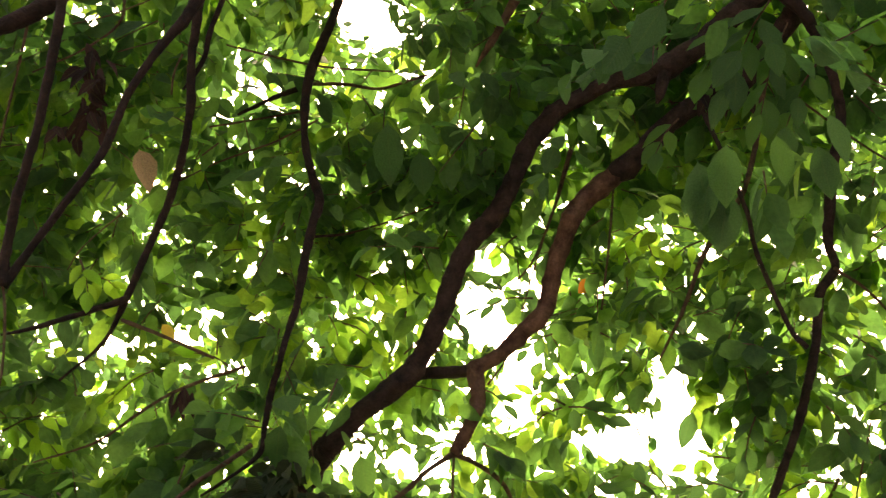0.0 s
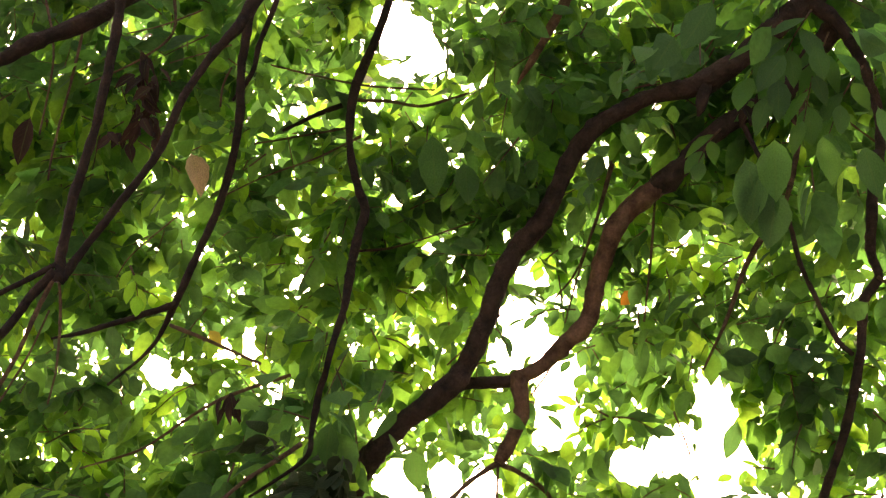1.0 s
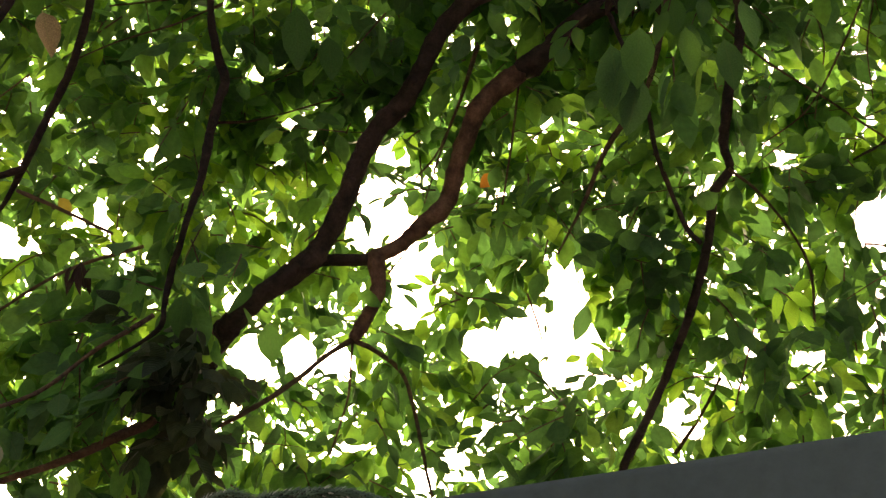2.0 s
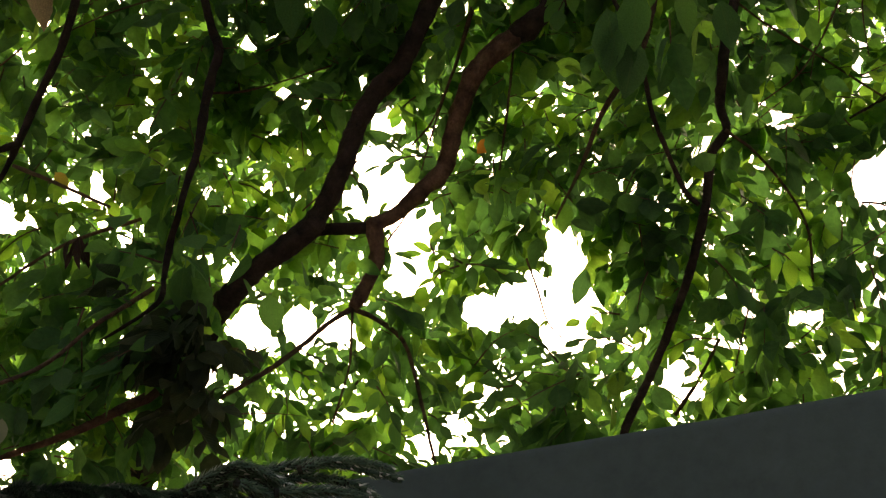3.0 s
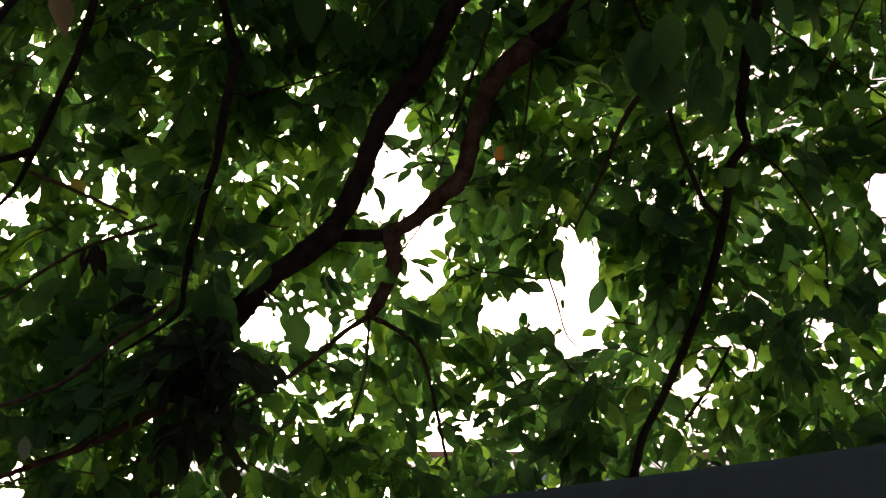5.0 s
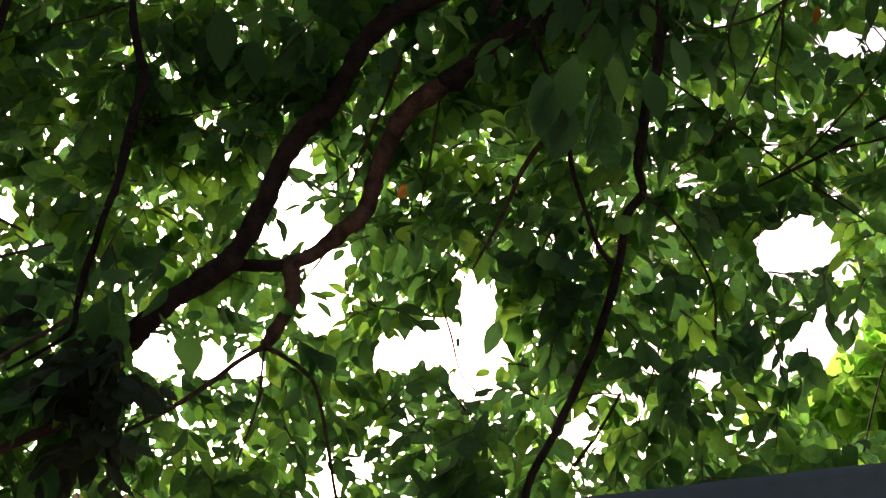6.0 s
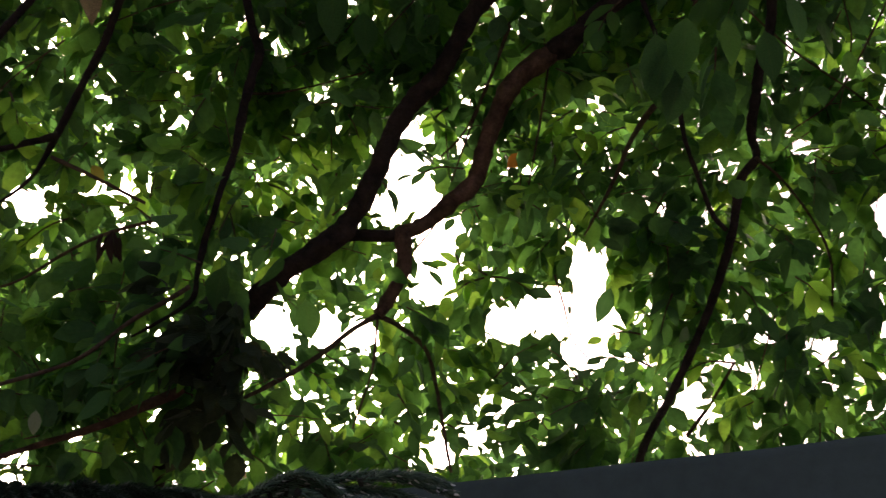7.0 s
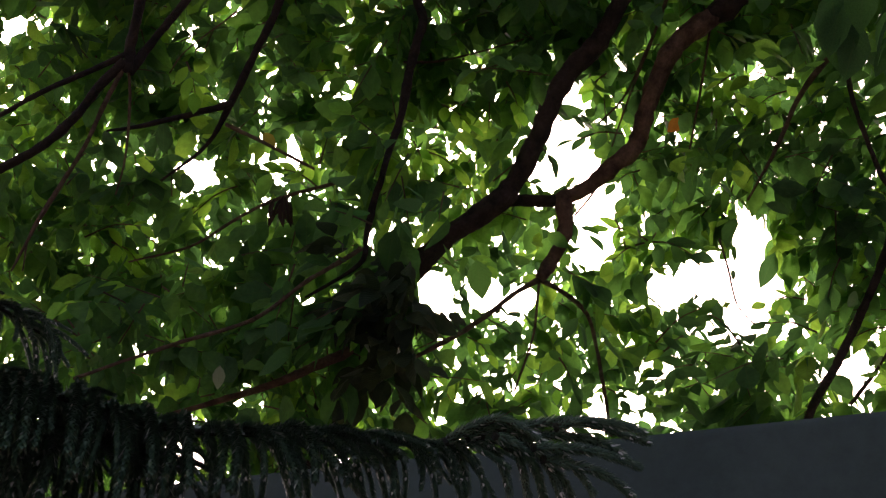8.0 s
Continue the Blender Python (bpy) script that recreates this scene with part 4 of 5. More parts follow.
spray((1.608, 3.919, 3.715), (1.636, 3.945, 3.541), 5, 0.075, LEAF_ONE)
spray((1.909, 4.056, 3.611), (1.834, 4.032, 3.548), 3, 0.085, LEAF_SUNLIT)
spray((1.525, 4.223, 4.013), (1.448, 4.249, 3.863), 5, 0.090, LEAF_SUNLIT)
spray((-1.571, 3.41, 4.086), (-1.519, 3.415, 3.957), 5, 0.090, LEAF_SUNLIT)
spray((-2.165, 4.287, 3.826), (-1.915, 4.226, 3.857), 7, 0.090, LEAF_SUNLIT)
spray((-1.547, 4.22, 4.059), (-1.711, 4.214, 3.913), 6, 0.090, LEAF_SUNLIT)
spray((0.001, 4.189, 3.956), (0.048, 4.201, 3.813), 3, 0.080, LEAF_SUNLIT)
spray((-1.204, 4.152, 4.034), (-1.331, 4.062, 4.053), 5, 0.090, LEAF_SUNLIT)
spray((-1.78, 3.996, 4.382), (-1.668, 3.99, 4.307), 6, 0.100, LEAF_SUNLIT)
spray((-2.074, 4.351, 3.842), (-1.936, 4.364, 3.746), 6, 0.100, LEAF_SUNLIT)
spray((-0.834, 4.184, 4.289), (-0.78, 4.205, 4.166), 5, 0.090, LEAF_SUNLIT)
spray((0.472, 4.105, 4.625), (0.373, 4.1, 4.511), 6, 0.090, LEAF_SUNLIT)
spray((0.874, 3.09, 4.894), (0.718, 3.207, 4.603), 7, 0.150, LEAF_ONE)
spray((0.932, 3.143, 4.832), (0.824, 3.276, 4.528), 7, 0.150, LEAF_ONE)
spray((0.781, 3.14, 4.895), (0.647, 3.202, 4.683), 6, 0.140, LEAF_ONE)
spray((1.049, 3.225, 4.739), (0.911, 3.307, 4.499), 6, 0.150, LEAF_ONE)
spray((0.567, 3.46, 4.674), (0.475, 3.478, 4.53), 4, 0.120, LEAF_ONE)
spray((1.038, 3.891, 3.718), (1.105, 3.886, 3.6), 4, 0.130, LEAF_ONE)
spray((1.3, 4.047, 3.851), (1.389, 4.034, 3.747), 5, 0.110, LEAF_SUNLIT)
spray((1.468, 4.39, 3.632), (1.538, 4.314, 3.646), 5, 0.085, LEAF_SUNLIT)
spray((0.81, 3.999, 3.729), (0.758, 4.014, 3.572), 5, 0.100, LEAF_ONE)
spray((-0.202, 4.288, 3.397), (-0.135, 4.292, 3.261), 5, 0.100, LEAF_ONE)
for pair in (TAN_LEAF, TAN_HIGH, RED_BUNCH, ORANGE_LEAF, ORANGE_HIGH, YELLOW_LEAF, PALE_LEAF, BIG_LEAF, HANGING_A, HANGING_B, DEAD_BUNCH[:2], *[(q[:3], q[3:6]) for q in BIG_LEAVES], *[q[:2] for q in SPRAYS]):
    line = np.array([np.array(pair[0][:3]) * (1 - t) + np.array(pair[1][:3]) * t for t in np.linspace(0.1, 0.9, 9)])
    for x, y, d in zip(*cells(line), depth_of(line)):
        limb_depth[x - 4:x + 5, y - 4:y + 5] = np.maximum(limb_depth[x - 4:x + 5, y - 4:y + 5], d)
SPOTS = [(0, 0.0), (0, 0.5), (0, 1.0), (-0.2, 0.4), (0.2, 0.4), (0, 0.75), (0, 0.25), (-0.15, 0.7), (0.15, 0.7)]


def off_limbs(base, along, up, length, chance=0.95):
    rot = turns(along, up)
    bad = np.zeros(len(base), bool)
    for x, y in SPOTS:
        p = base + (rot @ np.array((x, y, 0.0))) * length[:, None]
        bad |= limb_depth[cells(p)] > depth_of(p)
    return ~(bad & (rng.rand(len(base)) < chance))


covered = [np.zeros((NA, NB), bool) for step in STEPS]


def cover(base, along, up, length):
    rot = turns(along, up)
    for y, half in ((0.08, 0.06), (0.2, 0.16), (0.32, 0.22), (0.45, 0.25), (0.58, 0.23), (0.7, 0.2), (0.82, 0.13), (0.93, 0.06)):
        for x in (-1, -0.5, 0, 0.5, 1):
            p = base + (rot @ np.array((x * half, y, 0.0))) * length[:, None]
            for seen, step in zip(covered, STEPS):
                seen[cells(p, step)] = True


def settle(batch, chance=0.95):
    batch = keep(batch, clear(*batch[:4]))
    batch = keep(batch, off_limbs(*batch, chance))
    cover(*batch)
    return batch


far = shoots(4300, (-0.60, 0.62), (-0.30, 0.52), (5.6, 9.5), 8, 0.135)
mid = shoots(2200, (-0.60, 0.62), (-0.24, 0.50), (4.3, 5.6), 8, 0.130)
# the clump round the limb, in leaves coloured dark to stand for shade
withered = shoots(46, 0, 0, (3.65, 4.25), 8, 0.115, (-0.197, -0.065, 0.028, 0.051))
near = []


def bough(count, depths, leaves, size, view):
    """Shoots close together, as seen from the garden: middle and half-widths in slopes."""
    near.append(shoots(count, 0, 0, depths, leaves, size, view))


bough(16, (3.6, 4.4), 8, 0.145, (-0.250, -0.054, 0.046, 0.042))
bough(46, (3.7, 4.6), 8, 0.13, (-0.357, -0.102, 0.139, 0.060))
bough(26, (3.4, 4.4), 7, 0.16, (0.171, 0.287, 0.107, 0.088))
bough(80, (4.8, 5.6), 8, 0.17, (0.171, 0.287, 0.107, 0.088))
bough(60, (4.3, 5.6), 8, 0.16, (-0.444, 0.325, 0.157, 0.097))
bough(34, (3.7, 4.4), 8, 0.14, (-0.214, 0.033, 0.088, 0.051))
bough(63, (4.7, 5.8), 8, 0.14, (0.04, 0.20, 0.10, 0.09))
bough(110, (4.8, 5.8), 8, 0.135, (-0.25, 0.17, 0.22, 0.11))
bough(45, (4.4, 5.2), 8, 0.13, (0.19, 0.03, 0.05, 0.06))
bough(60, (4.5, 5.4), 8, 0.13, (0.33, 0.145, 0.09, 0.05))
bough(60, (4.4, 5.4), 8, 0.13, (-0.45, -0.02, 0.08, 0.07))
bough(50, (4.9, 5.8), 8, 0.135, (0.01, 0.32, 0.07, 0.04))
bough(60, (4.8, 5.6), 8, 0.13, (-0.09, 0.17, 0.08, 0.07))
bough(20, (4.8, 5.6), 8, 0.13, (0.09, 0.10, 0.06, 0.05))
# the young tree beyond stands in the sun: no boughs of the big tree between
sunward = np.array((math.sin(SUN_TURN) * math.cos(SUN_ELEVATION), math.cos(SUN_TURN) * math.cos(SUN_ELEVATION), math.sin(SUN_ELEVATION)))
off = far[0] - from_garden(np.array([YOUNG_TREE_VIEW[0, 0]]), np.array([YOUNG_TREE_VIEW[0, 1]]), np.array([8.0]))
ahead = off @ sunward
behind = (slopes(far[0])[0] > 0.22) & (depth_of(far[0]) > 7.0)
far_ok = settle(keep(far, ~(behind | (ahead > 0) & (np.linalg.norm(off - ahead[:, None] * sunward, axis=1) < 0.9))))
close = [np.concatenate([b[k] for b in [mid] + near]) for k in range(4)]
close_ok = settle(close, 0.985)
# thin places fill up with leaves of single twigs, until only small chinks are left
grid_a, grid_b = np.meshgrid(A0 + (np.arange(NA) + 0.5) * CELL, B0 + (np.arange(NB) + 0.5) * CELL, indexing="ij")
young = ((grid_a - YOUNG_TREE_VIEW[0, 0]) / YOUNG_TREE_VIEW[0, 2]) ** 2 + ((grid_b - YOUNG_TREE_VIEW[0, 1]) / YOUNG_TREE_VIEW[0, 3]) ** 2 < 1
young |= ((grid_a - YOUNG_TREE_VIEW[1, 0]) / YOUNG_TREE_VIEW[1, 2]) ** 2 + ((grid_b - YOUNG_TREE_VIEW[1, 1]) / YOUNG_TREE_VIEW[1, 3]) ** 2 < 1
inside = ~young & (np.abs(grid_a - 0.01) < 0.58) & (grid_b > -0.26) & (grid_b < 0.48)
fine_a, fine_b = ((grid_a - FA) / FINE).astype(int), ((grid_b - FB) / FINE).astype(int)
# the low boughs over the wall are airy and keep many chinks
airy = ((grid_a - 0.33) / 0.12) ** 2 + ((grid_b + 0.055) / 0.065) ** 2 < 1
fills = []
for turn in range(64):
    step = STEPS[turn % 4]
    thin = inside & ~covered[turn % 4] & ~opening_rasters(1.0, True)[turn % 4][fine_a, fine_b]
    ia, ib = np.nonzero(thin & ~airy if turn > 1 else thin)
    pick = rng.rand(len(ia)) < 0.16
    ia, ib = ia[pick], ib[pick]
    n = len(ia)
    size = rng.uniform(0.075, 0.15, n) if turn < 24 else rng.uniform(0.055, 0.10, n)
    deepest = np.where(grid_a[ia, ib] > 0.2, 6.8, 8.0) if turn < 20 else 5.0
    centre = from_garden(grid_a[ia, ib], grid_b[ia, ib], rng.uniform(4.6, deepest, n), step)
    along = np.stack([rng.randn(n), rng.randn(n), rng.uniform(-1.8, 0.1, n)], axis=1)
    along /= np.linalg.norm(along, axis=1)[:, None]
    batch = (centre - along * size[:, None] * 0.5, along, np.array((0, 0, 1.0)) + rng.randn(n, 3) * 0.7, size)
    fills.append(settle(batch))
fill = [np.concatenate([b[k] for b in fills]) for k in range(4)]
shaded_ok = settle(withered)
leaf_cloud("withered_leaves", *shaded_ok, BLADES, LEAF_SHADED, tree, "dark brownish-green withered leaves caught round the limb")
leaf_cloud("far_leaves", *far_ok, FAR_BLADES, LEAF, tree)
leaf_cloud("inner_leaves", *fill, BLADES, LEAF, tree)
twig_mesh("far_twig_mass", far[4][::2], tree)
order = np.argsort(np.linalg.norm(close_ok[0] - np.array((0, 0, 1.6)), axis=1))
single, rest = order[:40], order[40:]
leaf_cloud("leaves", *(v[rest] for v in close_ok), BLADES, LEAF, tree)
twig_mesh("twig_mass", mid[4] + [l for b in near for l in b[4]], tree)
LEAF_MESHES = [blade_mesh("leaf", s) for s in BLADES]
for me in LEAF_MESHES:
    me.materials.append(LEAF_ONE)
rots = turns(close_ok[1], close_ok[2])


def place_leaf(name, me, m, parent):
    ob = new(name, me)
    ob.parent = parent
    ob.matrix_parent_inverse = parent.matrix_basis.inverted()
    ob.matrix_basis = m
    return ob


for n, i in enumerate(single):
    m = Matrix.Translation(close_ok[0][i]) @ Matrix(rots[i].tolist()).to_4x4() @ Matrix.Scale(float(close_ok[3][i]), 4)
    place_leaf("leaf", LEAF_MESHES[n % 4], m, tree)

# loose leaves added out of view, overhead and to the sides, to block skylight
count = 4500
over = np.stack([rng.uniform(-8, 8, count), rng.uniform(-6, 7, count), rng.uniform(5.2, 9.0, count)], axis=1)
oa, ob_ = slopes(over)
ahead = (over @ TO_GARDEN[:3, :3].T + TO_GARDEN[:3, 3])[:, 2] < -0.3
over = over[~(ahead & (np.abs(oa) < 0.6) & (np.abs(ob_) < 0.5))]
n = len(over)
leaf_cloud("unseen_shading_leaves", over, np.stack([rng.randn(n), rng.randn(n), rng.uniform(-1, 0.1, n)], axis=1), np.array((0, 0, 1.0)) + rng.randn(n, 3) * 0.4, rng.uniform(0.22, 0.34, n), BLADES, LEAF, tree)


# single leaves with a look of their own
def lone_leaf(name, a, b, mat, shape, facing, parent, label="", scale=1.0):
    a, b = Vector(a[:3]), Vector(b[:3])
    me = blade_mesh(name, shape)
    rot = turns(np.array([b - a]), np.array([facing], float))[0]
    m = Matrix.Translation(a) @ Matrix(rot.tolist()).to_4x4() @ Matrix.Scale((b - a).length * scale, 4)
    me.materials.append(mat)
    ob = place_leaf(name, me, m, parent)
    return tagged(ob, label) if label else ob


lone_leaf("dry_leaf", TAN_LEAF[0], TAN_LEAF[1], TAN, blade(0.58, 0.9, 0.2, 0.6), (0.2, -1, 0.3), tree, "dry tan leaf hanging")
lone_leaf("dry_leaf", TAN_HIGH[0], TAN_HIGH[1], DRY, blade(0.4, 0.5, 0.1), (0.3, -1, 0.3), tree, "reddish-brown dry leaf hanging")
for i in range(7):
    top = Vector(RED_BUNCH[0][:3]) + Vector((rng.uniform(-0.05, 0.05), rng.uniform(-0.04, 0.04), rng.uniform(-0.03, 0.02)))
    lone_leaf("dry_leaf", top, top + Vector((rng.uniform(-0.03, 0.03), 0, -rng.uniform(0.06, 0.11))), DRY, blade(0.3, 0.4, 0.2), (rng.uniform(-1, 1), -1, 0.2), tree, "shrivelled reddish-brown leaf")
lone_leaf("dry_leaf", ORANGE_LEAF[0], ORANGE_LEAF[1], ORANGE, blade(0.7, 0.3, 0.1), (0.1, -1, -0.2), tree, "orange withered leaf")
lone_leaf("dry_leaf", ORANGE_HIGH[0], ORANGE_HIGH[1], ORANGE, blade(0.45, 0.3, 0.1), (0.1, -1, -0.2), tree, "orange withered leaf")
lone_leaf("dry_leaf", YELLOW_LEAF[0], YELLOW_LEAF[1], YELLOW, blade(0.6, 0.3, 0.1), (0.1, -1, -0.2), tree, "yellowing leaf among green ones")
for pair, wide in ((BIG_LEAF, 0.62), (HANGING_A, 0.46), (HANGING_B, 0.46)):
    lone_leaf("leaf", pair[0], pair[1], LEAF_ONE, blade(wide, 0.15, 0.05), (0.2, -1, -0.3), tree)
lone_leaf("leaf", PALE_LEAF[0], PALE_LEAF[1], PALE, blade(0.5, 0.15, 0.05), (0.2, -1, -0.3), tree, "pale grey-green leaf underside")
for i, q in enumerate(BIG_LEAVES):
    lone_leaf("leaf", q[:3], q[3:6], LEAF_ONE, blade(q[6] * 1.05, 0.12 + 0.05 * (i % 3), 0.04 + 0.03 * (i % 4), 0.15 * (i % 3 - 1)), (0.5 * math.sin(i * 2.1), -1, 0.5 * math.cos(i * 1.7)), tree)
SPRAY_MESHES = {}
for mat in (LEAF_ONE, LEAF_SUNLIT):
    SPRAY_MESHES[mat.name] = [blade_mesh("leaf", shape) for shape in (blade(0.52, 0.16, 0.12, 0.15), blade(0.46, 0.25, 0.2, -0.25), blade(0.58, 0.1, 0.06), blade(0.42, 0.2, 0.28, 0.3))]
    for me in SPRAY_MESHES[mat.name]:
        me.materials.append(mat)


def build_spray(foot, tip, leaves, size, mat, seed):
    """A thin bending twig with alternate leaves that hang to both sides of it, and one at its end."""
    r = random.Random(seed)
    foot, tip = Vector(foot), Vector(tip)
    way = tip - foot
    mid = foot.lerp(tip, 0.5) + Vector((0, 0, 0.12 * way.length))
    stem("twig", [(*foot, 0.0042), (*mid, 0.0032), (*tip, 0.0018)], TWIG, tree, 0.03, 5, 0.08, seed)
    side = Vector((-way.z, 0.15 * way.y, way.x)).normalized()
    for k in range(leaves):
        t = (k + 0.8) / leaves
        base = foot.lerp(mid, 2 * t) if t < 0.5 else mid.lerp(tip, 2 * t - 1)
        out = way.normalized() * (0.5 + 0.7 * t) + side * (1 if k % 2 else -1) * (1.0 - 0.75 * t) * r.uniform(0.7, 1.1) + Vector((r.uniform(-0.2, 0.2), r.uniform(-0.3, 0.3), -r.uniform(0.1, 0.55)))
        rot = turns(np.array([out]), np.array([(0.5 * r.uniform(-1, 1), -0.9, r.uniform(0.0, 0.9))]))[0]
        m = Matrix.Translation(base) @ Matrix(rot.tolist()).to_4x4() @ Matrix.Scale(size * r.uniform(0.85, 1.2), 4)
        place_leaf("leaf", SPRAY_MESHES[mat.name][r.randint(0, 3)], m, tree)


for i, q in enumerate(SPRAYS):
    build_spray(*q, 300 + i)
for i in range(14):
    top = Vector((0.735, 3.440, 4.800)) + Vector((rng.uniform(-0.12, 0.10), rng.uniform(-0.04, 0.04), rng.uniform(-0.05, 0.03)))
    lone_leaf("dry_leaf", top, top + Vector((rng.uniform(-0.06, 0.06), rng.uniform(-0.03, 0.03), -rng.uniform(0.05, 0.11))), DRY, blade(0.42, 0.5, 0.25, 0.5), (rng.uniform(-1, 1), -1, 0.2), tree, "shrivelled dark brown leaf")
for i in range(30):
    top = Vector(DEAD_BUNCH[0][:3]).lerp(Vector(DEAD_BUNCH[1][:3]), i / 30) + Vector((rng.uniform(-0.04, 0.04), rng.uniform(-0.05, 0.05), 0))
    lone_leaf("dry_leaf", top, top + Vector((rng.uniform(-0.06, 0.06), rng.uniform(-0.05, 0.05), -rng.uniform(0.05, 0.10))), DRY, blade(0.36, 0.6, 0.3, 0.6), (rng.uniform(-1, 1), -1, 0.2), tree, "shrivelled dark brown leaf")
for i in range(5):
    top = Vector(DEAD_BUNCH[2][:3]) + Vector((rng.uniform(-0.04, 0.04), rng.uniform(-0.05, 0.05), rng.uniform(-0.03, 0.03)))
    lone_leaf("dry_leaf", top, top + Vector((rng.uniform(-0.08, 0.08), 0, -rng.uniform(0.03, 0.08))), DRY, BLADES[3], (0.2, -1, 0.2), tree, "shrivelled dark brown leaf")

# ---- a lighter tree beyond ----
beyond = empty("young_tree", (3.6, 8.6, 0), "young tree with bright yellow-green leaves behind the wall", "tree")
stem("trunk", [(3.6, 8.6, -0.1, 0.07), (3.62, 8.6, 2.0, 0.055), (3.5, 8.5, 4.0, 0.04), (3.5, 8.4, 5.6, 0.015)], BARK, beyond, 0.1, 8, 0.1, 77)
light = [np.concatenate(v) for v in zip(shoots(210, 0, 0, (7.5, 8.5), 8, 0.17, (0.485, -0.021, 0.074, 0.088))[:4], shoots(75, 0, 0, (7.4, 8.4), 8, 0.16, (0.430, -0.062, 0.045, 0.026))[:4])]
leaf_cloud("crown", *keep(light, clear(*light[:4], 0.55, False)), BLADES, LEAF_YOUNG, beyond)

# ---- norfolk-like pine with drooping rope branchlets ----
PINE_AXIS = [(-1.795, 2.043, 2.445, 0.0102), (-1.500, 2.108, 2.393, 0.0093), (-1.226, 2.163, 2.360, 0.0079), (-1.006, 2.219, 2.325, 0.0069), (-0.788, 2.268, 2.341, 0.0065), (-0.684, 2.286, 2.342, 0.0060), (-0.567, 2.302, 2.348, 0.0055), (-0.449, 2.316, 2.357, 0.0044)]
PINE_UPPER = [(-1.631, 1.948, 2.516, 0.0060), (-1.446, 1.989, 2.510, 0.0051), (-1.325, 2.039, 2.486, 0.0041), (-1.258, 2.091, 2.460, 0.0026)]
PINE_LOWER = [(-1.80, 2.13, 2.40, 0.0090), (-1.50, 2.20, 2.345, 0.0080), (-1.25, 2.27, 2.310, 0.0065), (-1.02, 2.33, 2.285, 0.0045)]
PINE_BACK = [(-1.82, 2.22, 2.48, 0.0080), (-1.56, 2.28, 2.425, 0.0070), (-1.30, 2.33, 2.385, 0.0060), (-1.08, 2.38, 2.350, 0.0045)]
px, py = PINE_AXIS[0][0] - 0.25, PINE_AXIS[0][1] + 0.05
pine = empty("pine_tree", (px, py, 0), "dark pine with drooping rope-like needle branchlets before the wall", "pine")
stem("trunk", [(px, py, -0.1, 0.06), (px, py, 1.2, 0.05), (px + 0.01, py, 2.6, 0.035), (px, py, 3.6, 0.012)], BARK, pine, 0.08, 10, 0.1, 78)


def needle_mesh(verts, faces, cores):
    """Needles, with the twig that bears them as the last faces."""
    me = bpy.data.meshes.new("branchlet")
    me.from_pydata(verts, [], faces)
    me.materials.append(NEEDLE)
    me.materials.append(PINE_TWIG)
    me.polygons.foreach_set("material_index", [0] * (len(faces) - cores) + [1] * cores)
    return me


def branchlet_mesh(seed, droop):
    """A rope of needles one metre long: starts along +x and sinks towards -z."""
    r = random.Random(seed)
    verts, faces = [], []
    steps = 42
    at, ang = Vector((0, 0, 0)), radians(r.uniform(5, 25))
    line = []
    for k in range(steps + 1):
        line.append((at.copy(), ang))
        ang = max(ang - radians(droop) / steps * (1.6 if k < steps / 2 else 0.6), -radians(88))
        at += Vector((math.cos(ang), 0.02 * math.sin(k * 0.2 + seed), math.sin(ang))) / steps
    for k, (p, a) in enumerate(line[:-1]):
        d = (line[k + 1][0] - p).normalized()
        side = Vector((0, 1, 0))
        up = side.cross(d)
        for j in range(6):
            th = j * math.pi / 3 + k * 0.5 + r.uniform(-0.2, 0.2)
            out = side * math.cos(th) + up * math.sin(th)
            lean = (out * 0.7 + d * 0.9).normalized() * 0.098 * r.uniform(0.8, 1.25) * (1 - 0.35 * k / steps)
            w = d.cross(out) * 0.028
            b = p + out * 0.004
            n = len(verts)
            verts += [b - w, b + w, b + lean + d * 0.006, b + out * 0.006 + d * 0.004]
            faces += [(n, n + 1, n + 2), (n, n + 2, n + 3), (n + 1, n + 3, n + 2)]
    core = [(*p, 0.022 * (1 - 0.6 * k / steps)) for k, (p, a) in enumerate(line[::8])]
    cv, cf = tube_arrays(core, 0.1, 5, 0.0, seed)
    faces += [tuple(q + len(verts) for q in f) for f in cf]
    return needle_mesh([tuple(v) for v in verts] + cv.tolist(), faces, len(cf))


ROPES = [branchlet_mesh(s, droop) for s, droop in ((1, 115), (2, 100), (3, 85), (4, 60), (5, 50))]


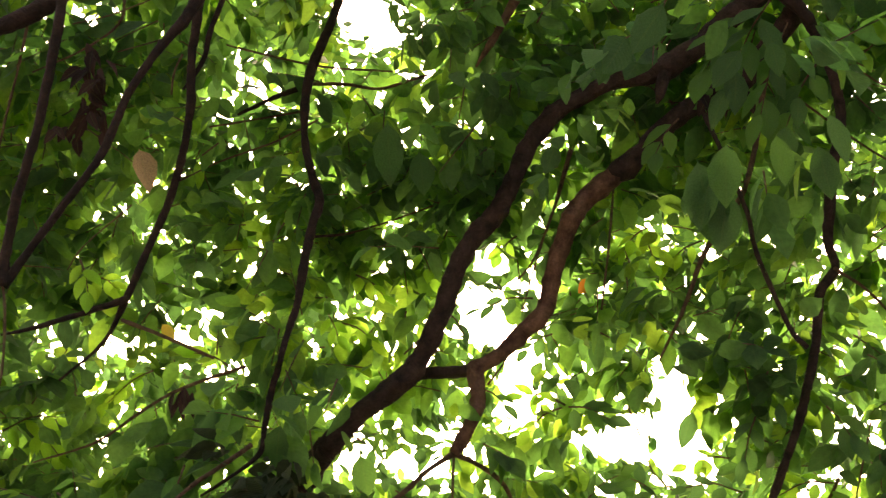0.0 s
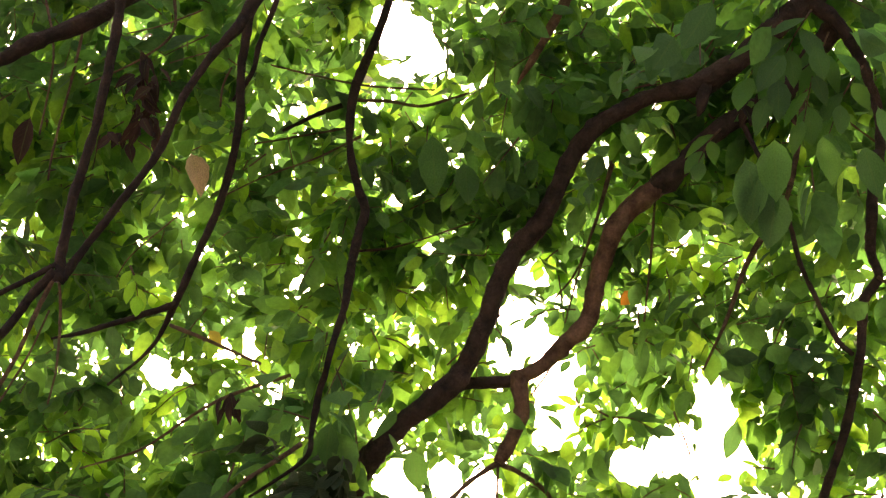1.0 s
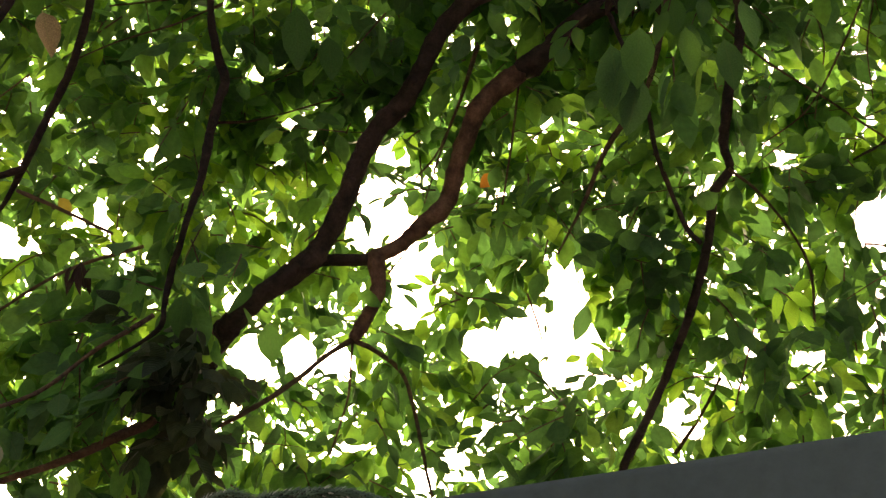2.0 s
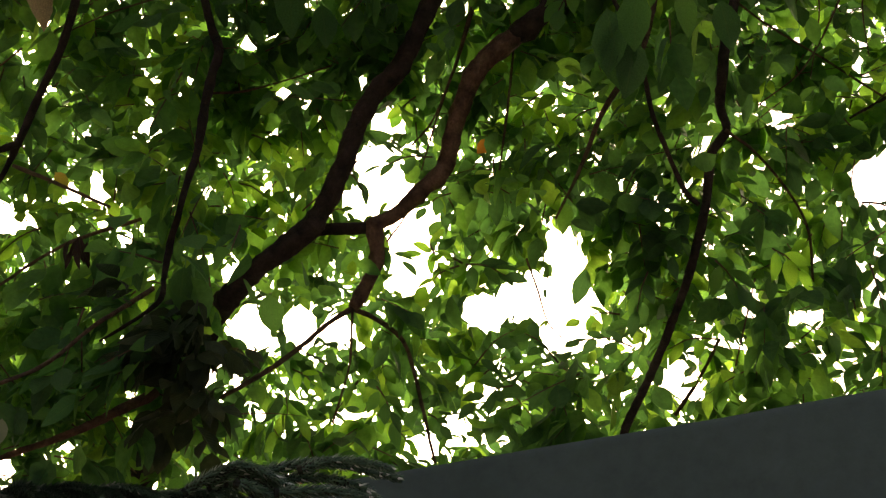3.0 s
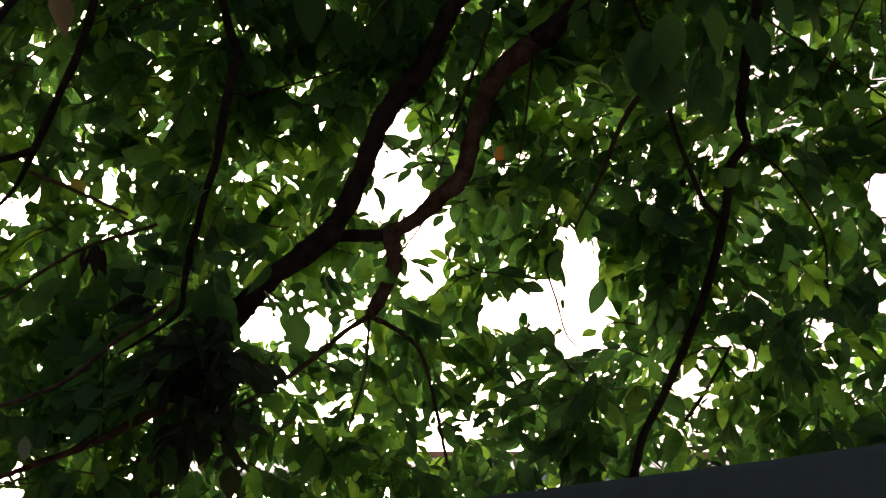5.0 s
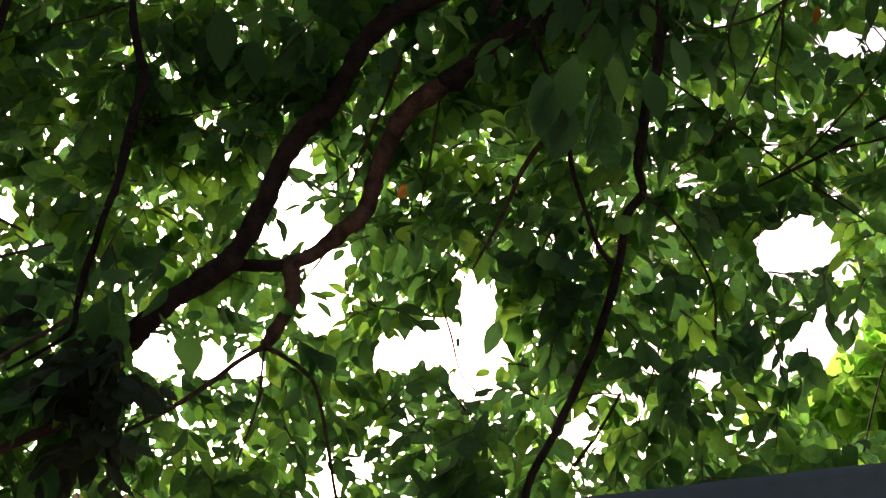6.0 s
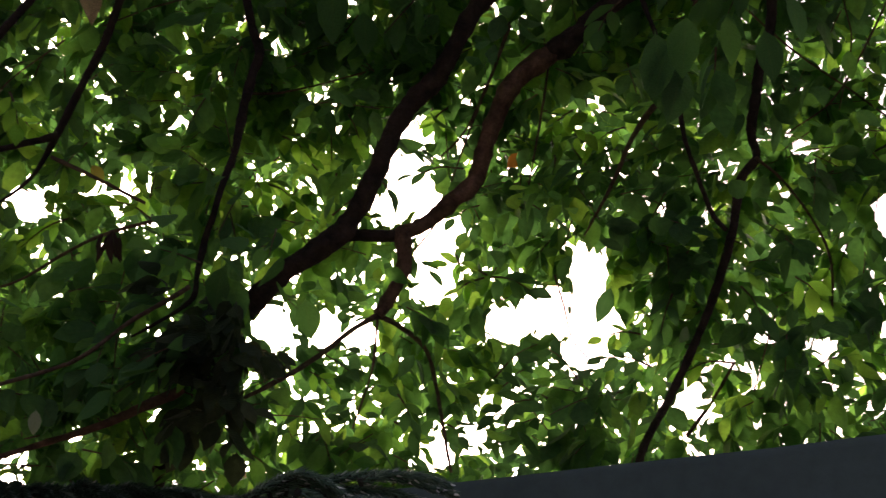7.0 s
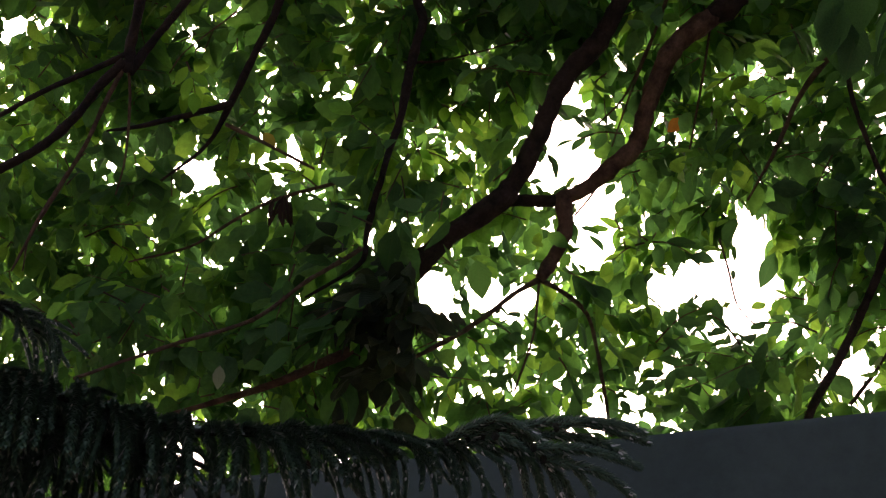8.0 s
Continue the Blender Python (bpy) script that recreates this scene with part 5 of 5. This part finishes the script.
def frond(axis, seed, reach, sweep=0.25, thin=(9, 9), bare=0.4, step=0.020, joined=False):
    """A bough with a thick upper mat of short ropes and long ropes hanging from it; towards the tip they sweep forward."""
    stem("bough", axis, PINE_TWIG, pine, 0.04, 8, 0.08, seed)
    placed = []
    r = random.Random(seed)
    line = spline(axis, step)
    for k in range(2, len(line)):
        t = k / len(line)
        d = Vector((line[k] - line[k - 1])[:3]).normalized()
        for s in (-1, 1):
            if thin[0] < line[k][0] < thin[1] and r.random() < bare:
                continue
            flat = d.cross(Vector((0, 0, 1))).normalized() * s
            lead = sweep + 1.9 * max(0.0, t - 0.6) / 0.4
            way = flat + d * lead
            yaw = math.degrees(math.atan2(way.y, way.x))
            size = reach * (1 - 0.4 * max(0.0, t - 0.6) / 0.4) * r.uniform(0.75, 1.1)
            kind = r.randint(0, 2) if t < 0.7 else r.randint(1, 4)
            m = Matrix.Translation(line[k][:3]) @ pose(0, 0, 0, r.uniform(-12, 12), r.uniform(-8, 8), yaw + r.uniform(-12, 12)) @ Matrix.Scale(size, 4)
            placed.append((kind, m))
            if k % 2:
                m = Matrix.Translation(Vector(line[k][:3]) + Vector((0, 0, 0.004))) @ pose(0, 0, 0, r.uniform(-20, 20), -r.uniform(0, 14), yaw + r.uniform(-30, 30)) @ Matrix.Scale(size * r.uniform(0.45, 0.65), 4)
                placed.append((r.randint(2, 4), m))
    if not joined:
        for kind, m in placed:
            place_leaf("branchlet", ROPES[kind], m, pine)
        return
    mass = bmesh.new()
    for kind, m in placed:
        first = len(mass.verts)
        mass.from_mesh(ROPES[kind])
        mass.verts.ensure_lookup_table()
        bmesh.ops.transform(mass, matrix=m, verts=mass.verts[first:])
    ob = part("branchlet_mass", mass, NEEDLE, pine, smooth=False)
    ob.data.materials.append(PINE_TWIG)
    tagged(ob, kind="stuff")


def thick_rope(axis, seed):
    """A branchlet thickly clad in overlapping, forward-leaning needles along its own line."""
    r = random.Random(seed)
    line = spline(axis, 0.006)
    verts, faces = [], []
    for k in range(1, len(line)):
        p, d = Vector(line[k][:3]), Vector((line[k] - line[k - 1])[:3]).normalized()
        side = d.cross(Vector((0, 0, 1))).normalized()
        up = side.cross(d)
        reach = line[k][3] * r.uniform(0.85, 1.2)
        for j in range(9):
            th = j * math.pi / 4.5 + k * 0.4 + r.uniform(-0.2, 0.2)
            out = side * math.cos(th) + up * math.sin(th)
            tip = p + out * reach * 0.72 + d * reach * r.uniform(0.5, 0.8)
            w = d.cross(out) * 0.0040
            b = p + out * reach * 0.25
            n = len(verts)
            verts += [b - w, b + w, tip, b + out * 0.004 + d * 0.003]
            faces += [(n, n + 1, n + 2), (n, n + 2, n + 3), (n + 1, n + 3, n + 2)]
    cv, cf = tube_arrays([(*q[:3], q[3] * 0.4) for q in axis], 0.03, 6, 0.05, seed)
    faces += [tuple(q + len(verts) for q in f) for f in cf]
    ob = new("branchlet", needle_mesh([tuple(v) for v in verts] + cv.tolist(), faces, len(cf)))
    ob.parent, ob.matrix_parent_inverse = pine, pine.matrix_basis.inverted()
    return ob


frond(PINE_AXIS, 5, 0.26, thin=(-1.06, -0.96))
thick_rope([(-0.464, 2.276, 2.347, 0.0219), (-0.416, 2.270, 2.378, 0.0205), (-0.363, 2.270, 2.401, 0.0192), (-0.314, 2.285, 2.393, 0.0179), (-0.266, 2.309, 2.370, 0.0165), (-0.205, 2.338, 2.336, 0.0152), (-0.161, 2.373, 2.292, 0.0138)], 40)
thick_rope([(-0.423, 2.290, 2.362, 0.0220), (-0.381, 2.289, 2.389, 0.0205), (-0.339, 2.301, 2.393, 0.0189), (-0.295, 2.325, 2.374, 0.0173), (-0.252, 2.361, 2.332, 0.0157), (-0.225, 2.398, 2.287, 0.0141)], 41)
thick_rope([(-0.349, 2.301, 2.384, 0.0222), (-0.284, 2.303, 2.406, 0.0207), (-0.218, 2.310, 2.419, 0.0191), (-0.151, 2.325, 2.416, 0.0175), (-0.095, 2.344, 2.406, 0.0159), (-0.052, 2.360, 2.402, 0.0142)], 42)
thick_rope([(-0.318, 2.326, 2.381, 0.0224), (-0.251, 2.320, 2.391, 0.0204), (-0.184, 2.322, 2.388, 0.0184), (-0.122, 2.330, 2.373, 0.0164), (-0.089, 2.343, 2.349, 0.0143)], 43)
thick_rope([(-0.289, 2.276, 2.347, 0.0219), (-0.225, 2.293, 2.356, 0.0201), (-0.160, 2.315, 2.359, 0.0182), (-0.105, 2.340, 2.353, 0.0164), (-0.070, 2.365, 2.349, 0.0145)], 44)
thick_rope([(-0.269, 2.305, 2.334, 0.0220), (-0.205, 2.328, 2.333, 0.0202), (-0.150, 2.353, 2.329, 0.0184), (-0.095, 2.387, 2.307, 0.0165), (-0.073, 2.420, 2.288, 0.0146)], 45)
thick_rope([(-0.405, 2.310, 2.368, 0.0222), (-0.372, 2.323, 2.357, 0.0198), (-0.345, 2.347, 2.327, 0.0173), (-0.330, 2.378, 2.282, 0.0149)], 46)
thick_rope([(-0.453, 2.334, 2.366, 0.0224), (-0.432, 2.357, 2.342, 0.0191), (-0.417, 2.398, 2.287, 0.0158)], 47)
thick_rope([(-0.365, 2.266, 2.365, 0.0219), (-0.315, 2.307, 2.358, 0.0197), (-0.280, 2.360, 2.331, 0.0174), (-0.261, 2.418, 2.293, 0.0151)], 48)
thick_rope([(-0.247, 2.275, 2.391, 0.0220), (-0.182, 2.279, 2.411, 0.0197), (-0.116, 2.294, 2.412, 0.0173), (-0.067, 2.313, 2.405, 0.0149)], 49)
thick_rope([(-0.394, 2.306, 2.374, 0.0222), (-0.351, 2.322, 2.373, 0.0198), (-0.314, 2.351, 2.348, 0.0174), (-0.293, 2.398, 2.287, 0.0150)], 50)
thick_rope([(-0.341, 2.326, 2.381, 0.0224), (-0.286, 2.349, 2.365, 0.0200), (-0.226, 2.386, 2.324, 0.0176), (-0.198, 2.423, 2.283, 0.0151)], 51)
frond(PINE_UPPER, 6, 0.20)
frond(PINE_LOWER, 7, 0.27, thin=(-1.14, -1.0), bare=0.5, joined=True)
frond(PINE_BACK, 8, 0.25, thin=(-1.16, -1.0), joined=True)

# ---- a house far behind, seen in chinks ----
house = empty("house", (1.5, 16.0, 0), "distant pale house with light corrugated metal roof", "house")
bm = bmesh.new()
bmesh.ops.create_cube(bm, size=1, matrix=Matrix.Translation((1.5, 17.5, 2.9)) @ Matrix.Diagonal((9, 5, 5.8, 1)))
part("wall", bm, PLASTER, house, smooth=False)
bm = bmesh.new()
last = None
for i in range(181):
    x = -3.4 + 9.8 * i / 180
    z = 0.02 * math.sin(i * math.pi / 1.5)
    row = [bm.verts.new((x, 14.6, 6.1 + z)), bm.verts.new((x, 17.6, 7.35 + z)), bm.verts.new((x, 17.6, 7.30 + z)), bm.verts.new((x, 14.6, 6.05 + z))]
    if last:
        for j in range(4):
            bm.faces.new((last[j], last[(j + 1) % 4], row[(j + 1) % 4], row[j]))
    last = row
part("roof", bm, SHEET, house, "pale grey corrugated sheets")
bm = bmesh.new()
bmesh.ops.create_cube(bm, size=1, matrix=Matrix.Translation((1.5, 17.6, 7.36)) @ Matrix.Diagonal((9.8, 0.25, 0.1, 1)))
part("ridge", bm, TILE_EDGE, house, "terracotta ridge", smooth=False)
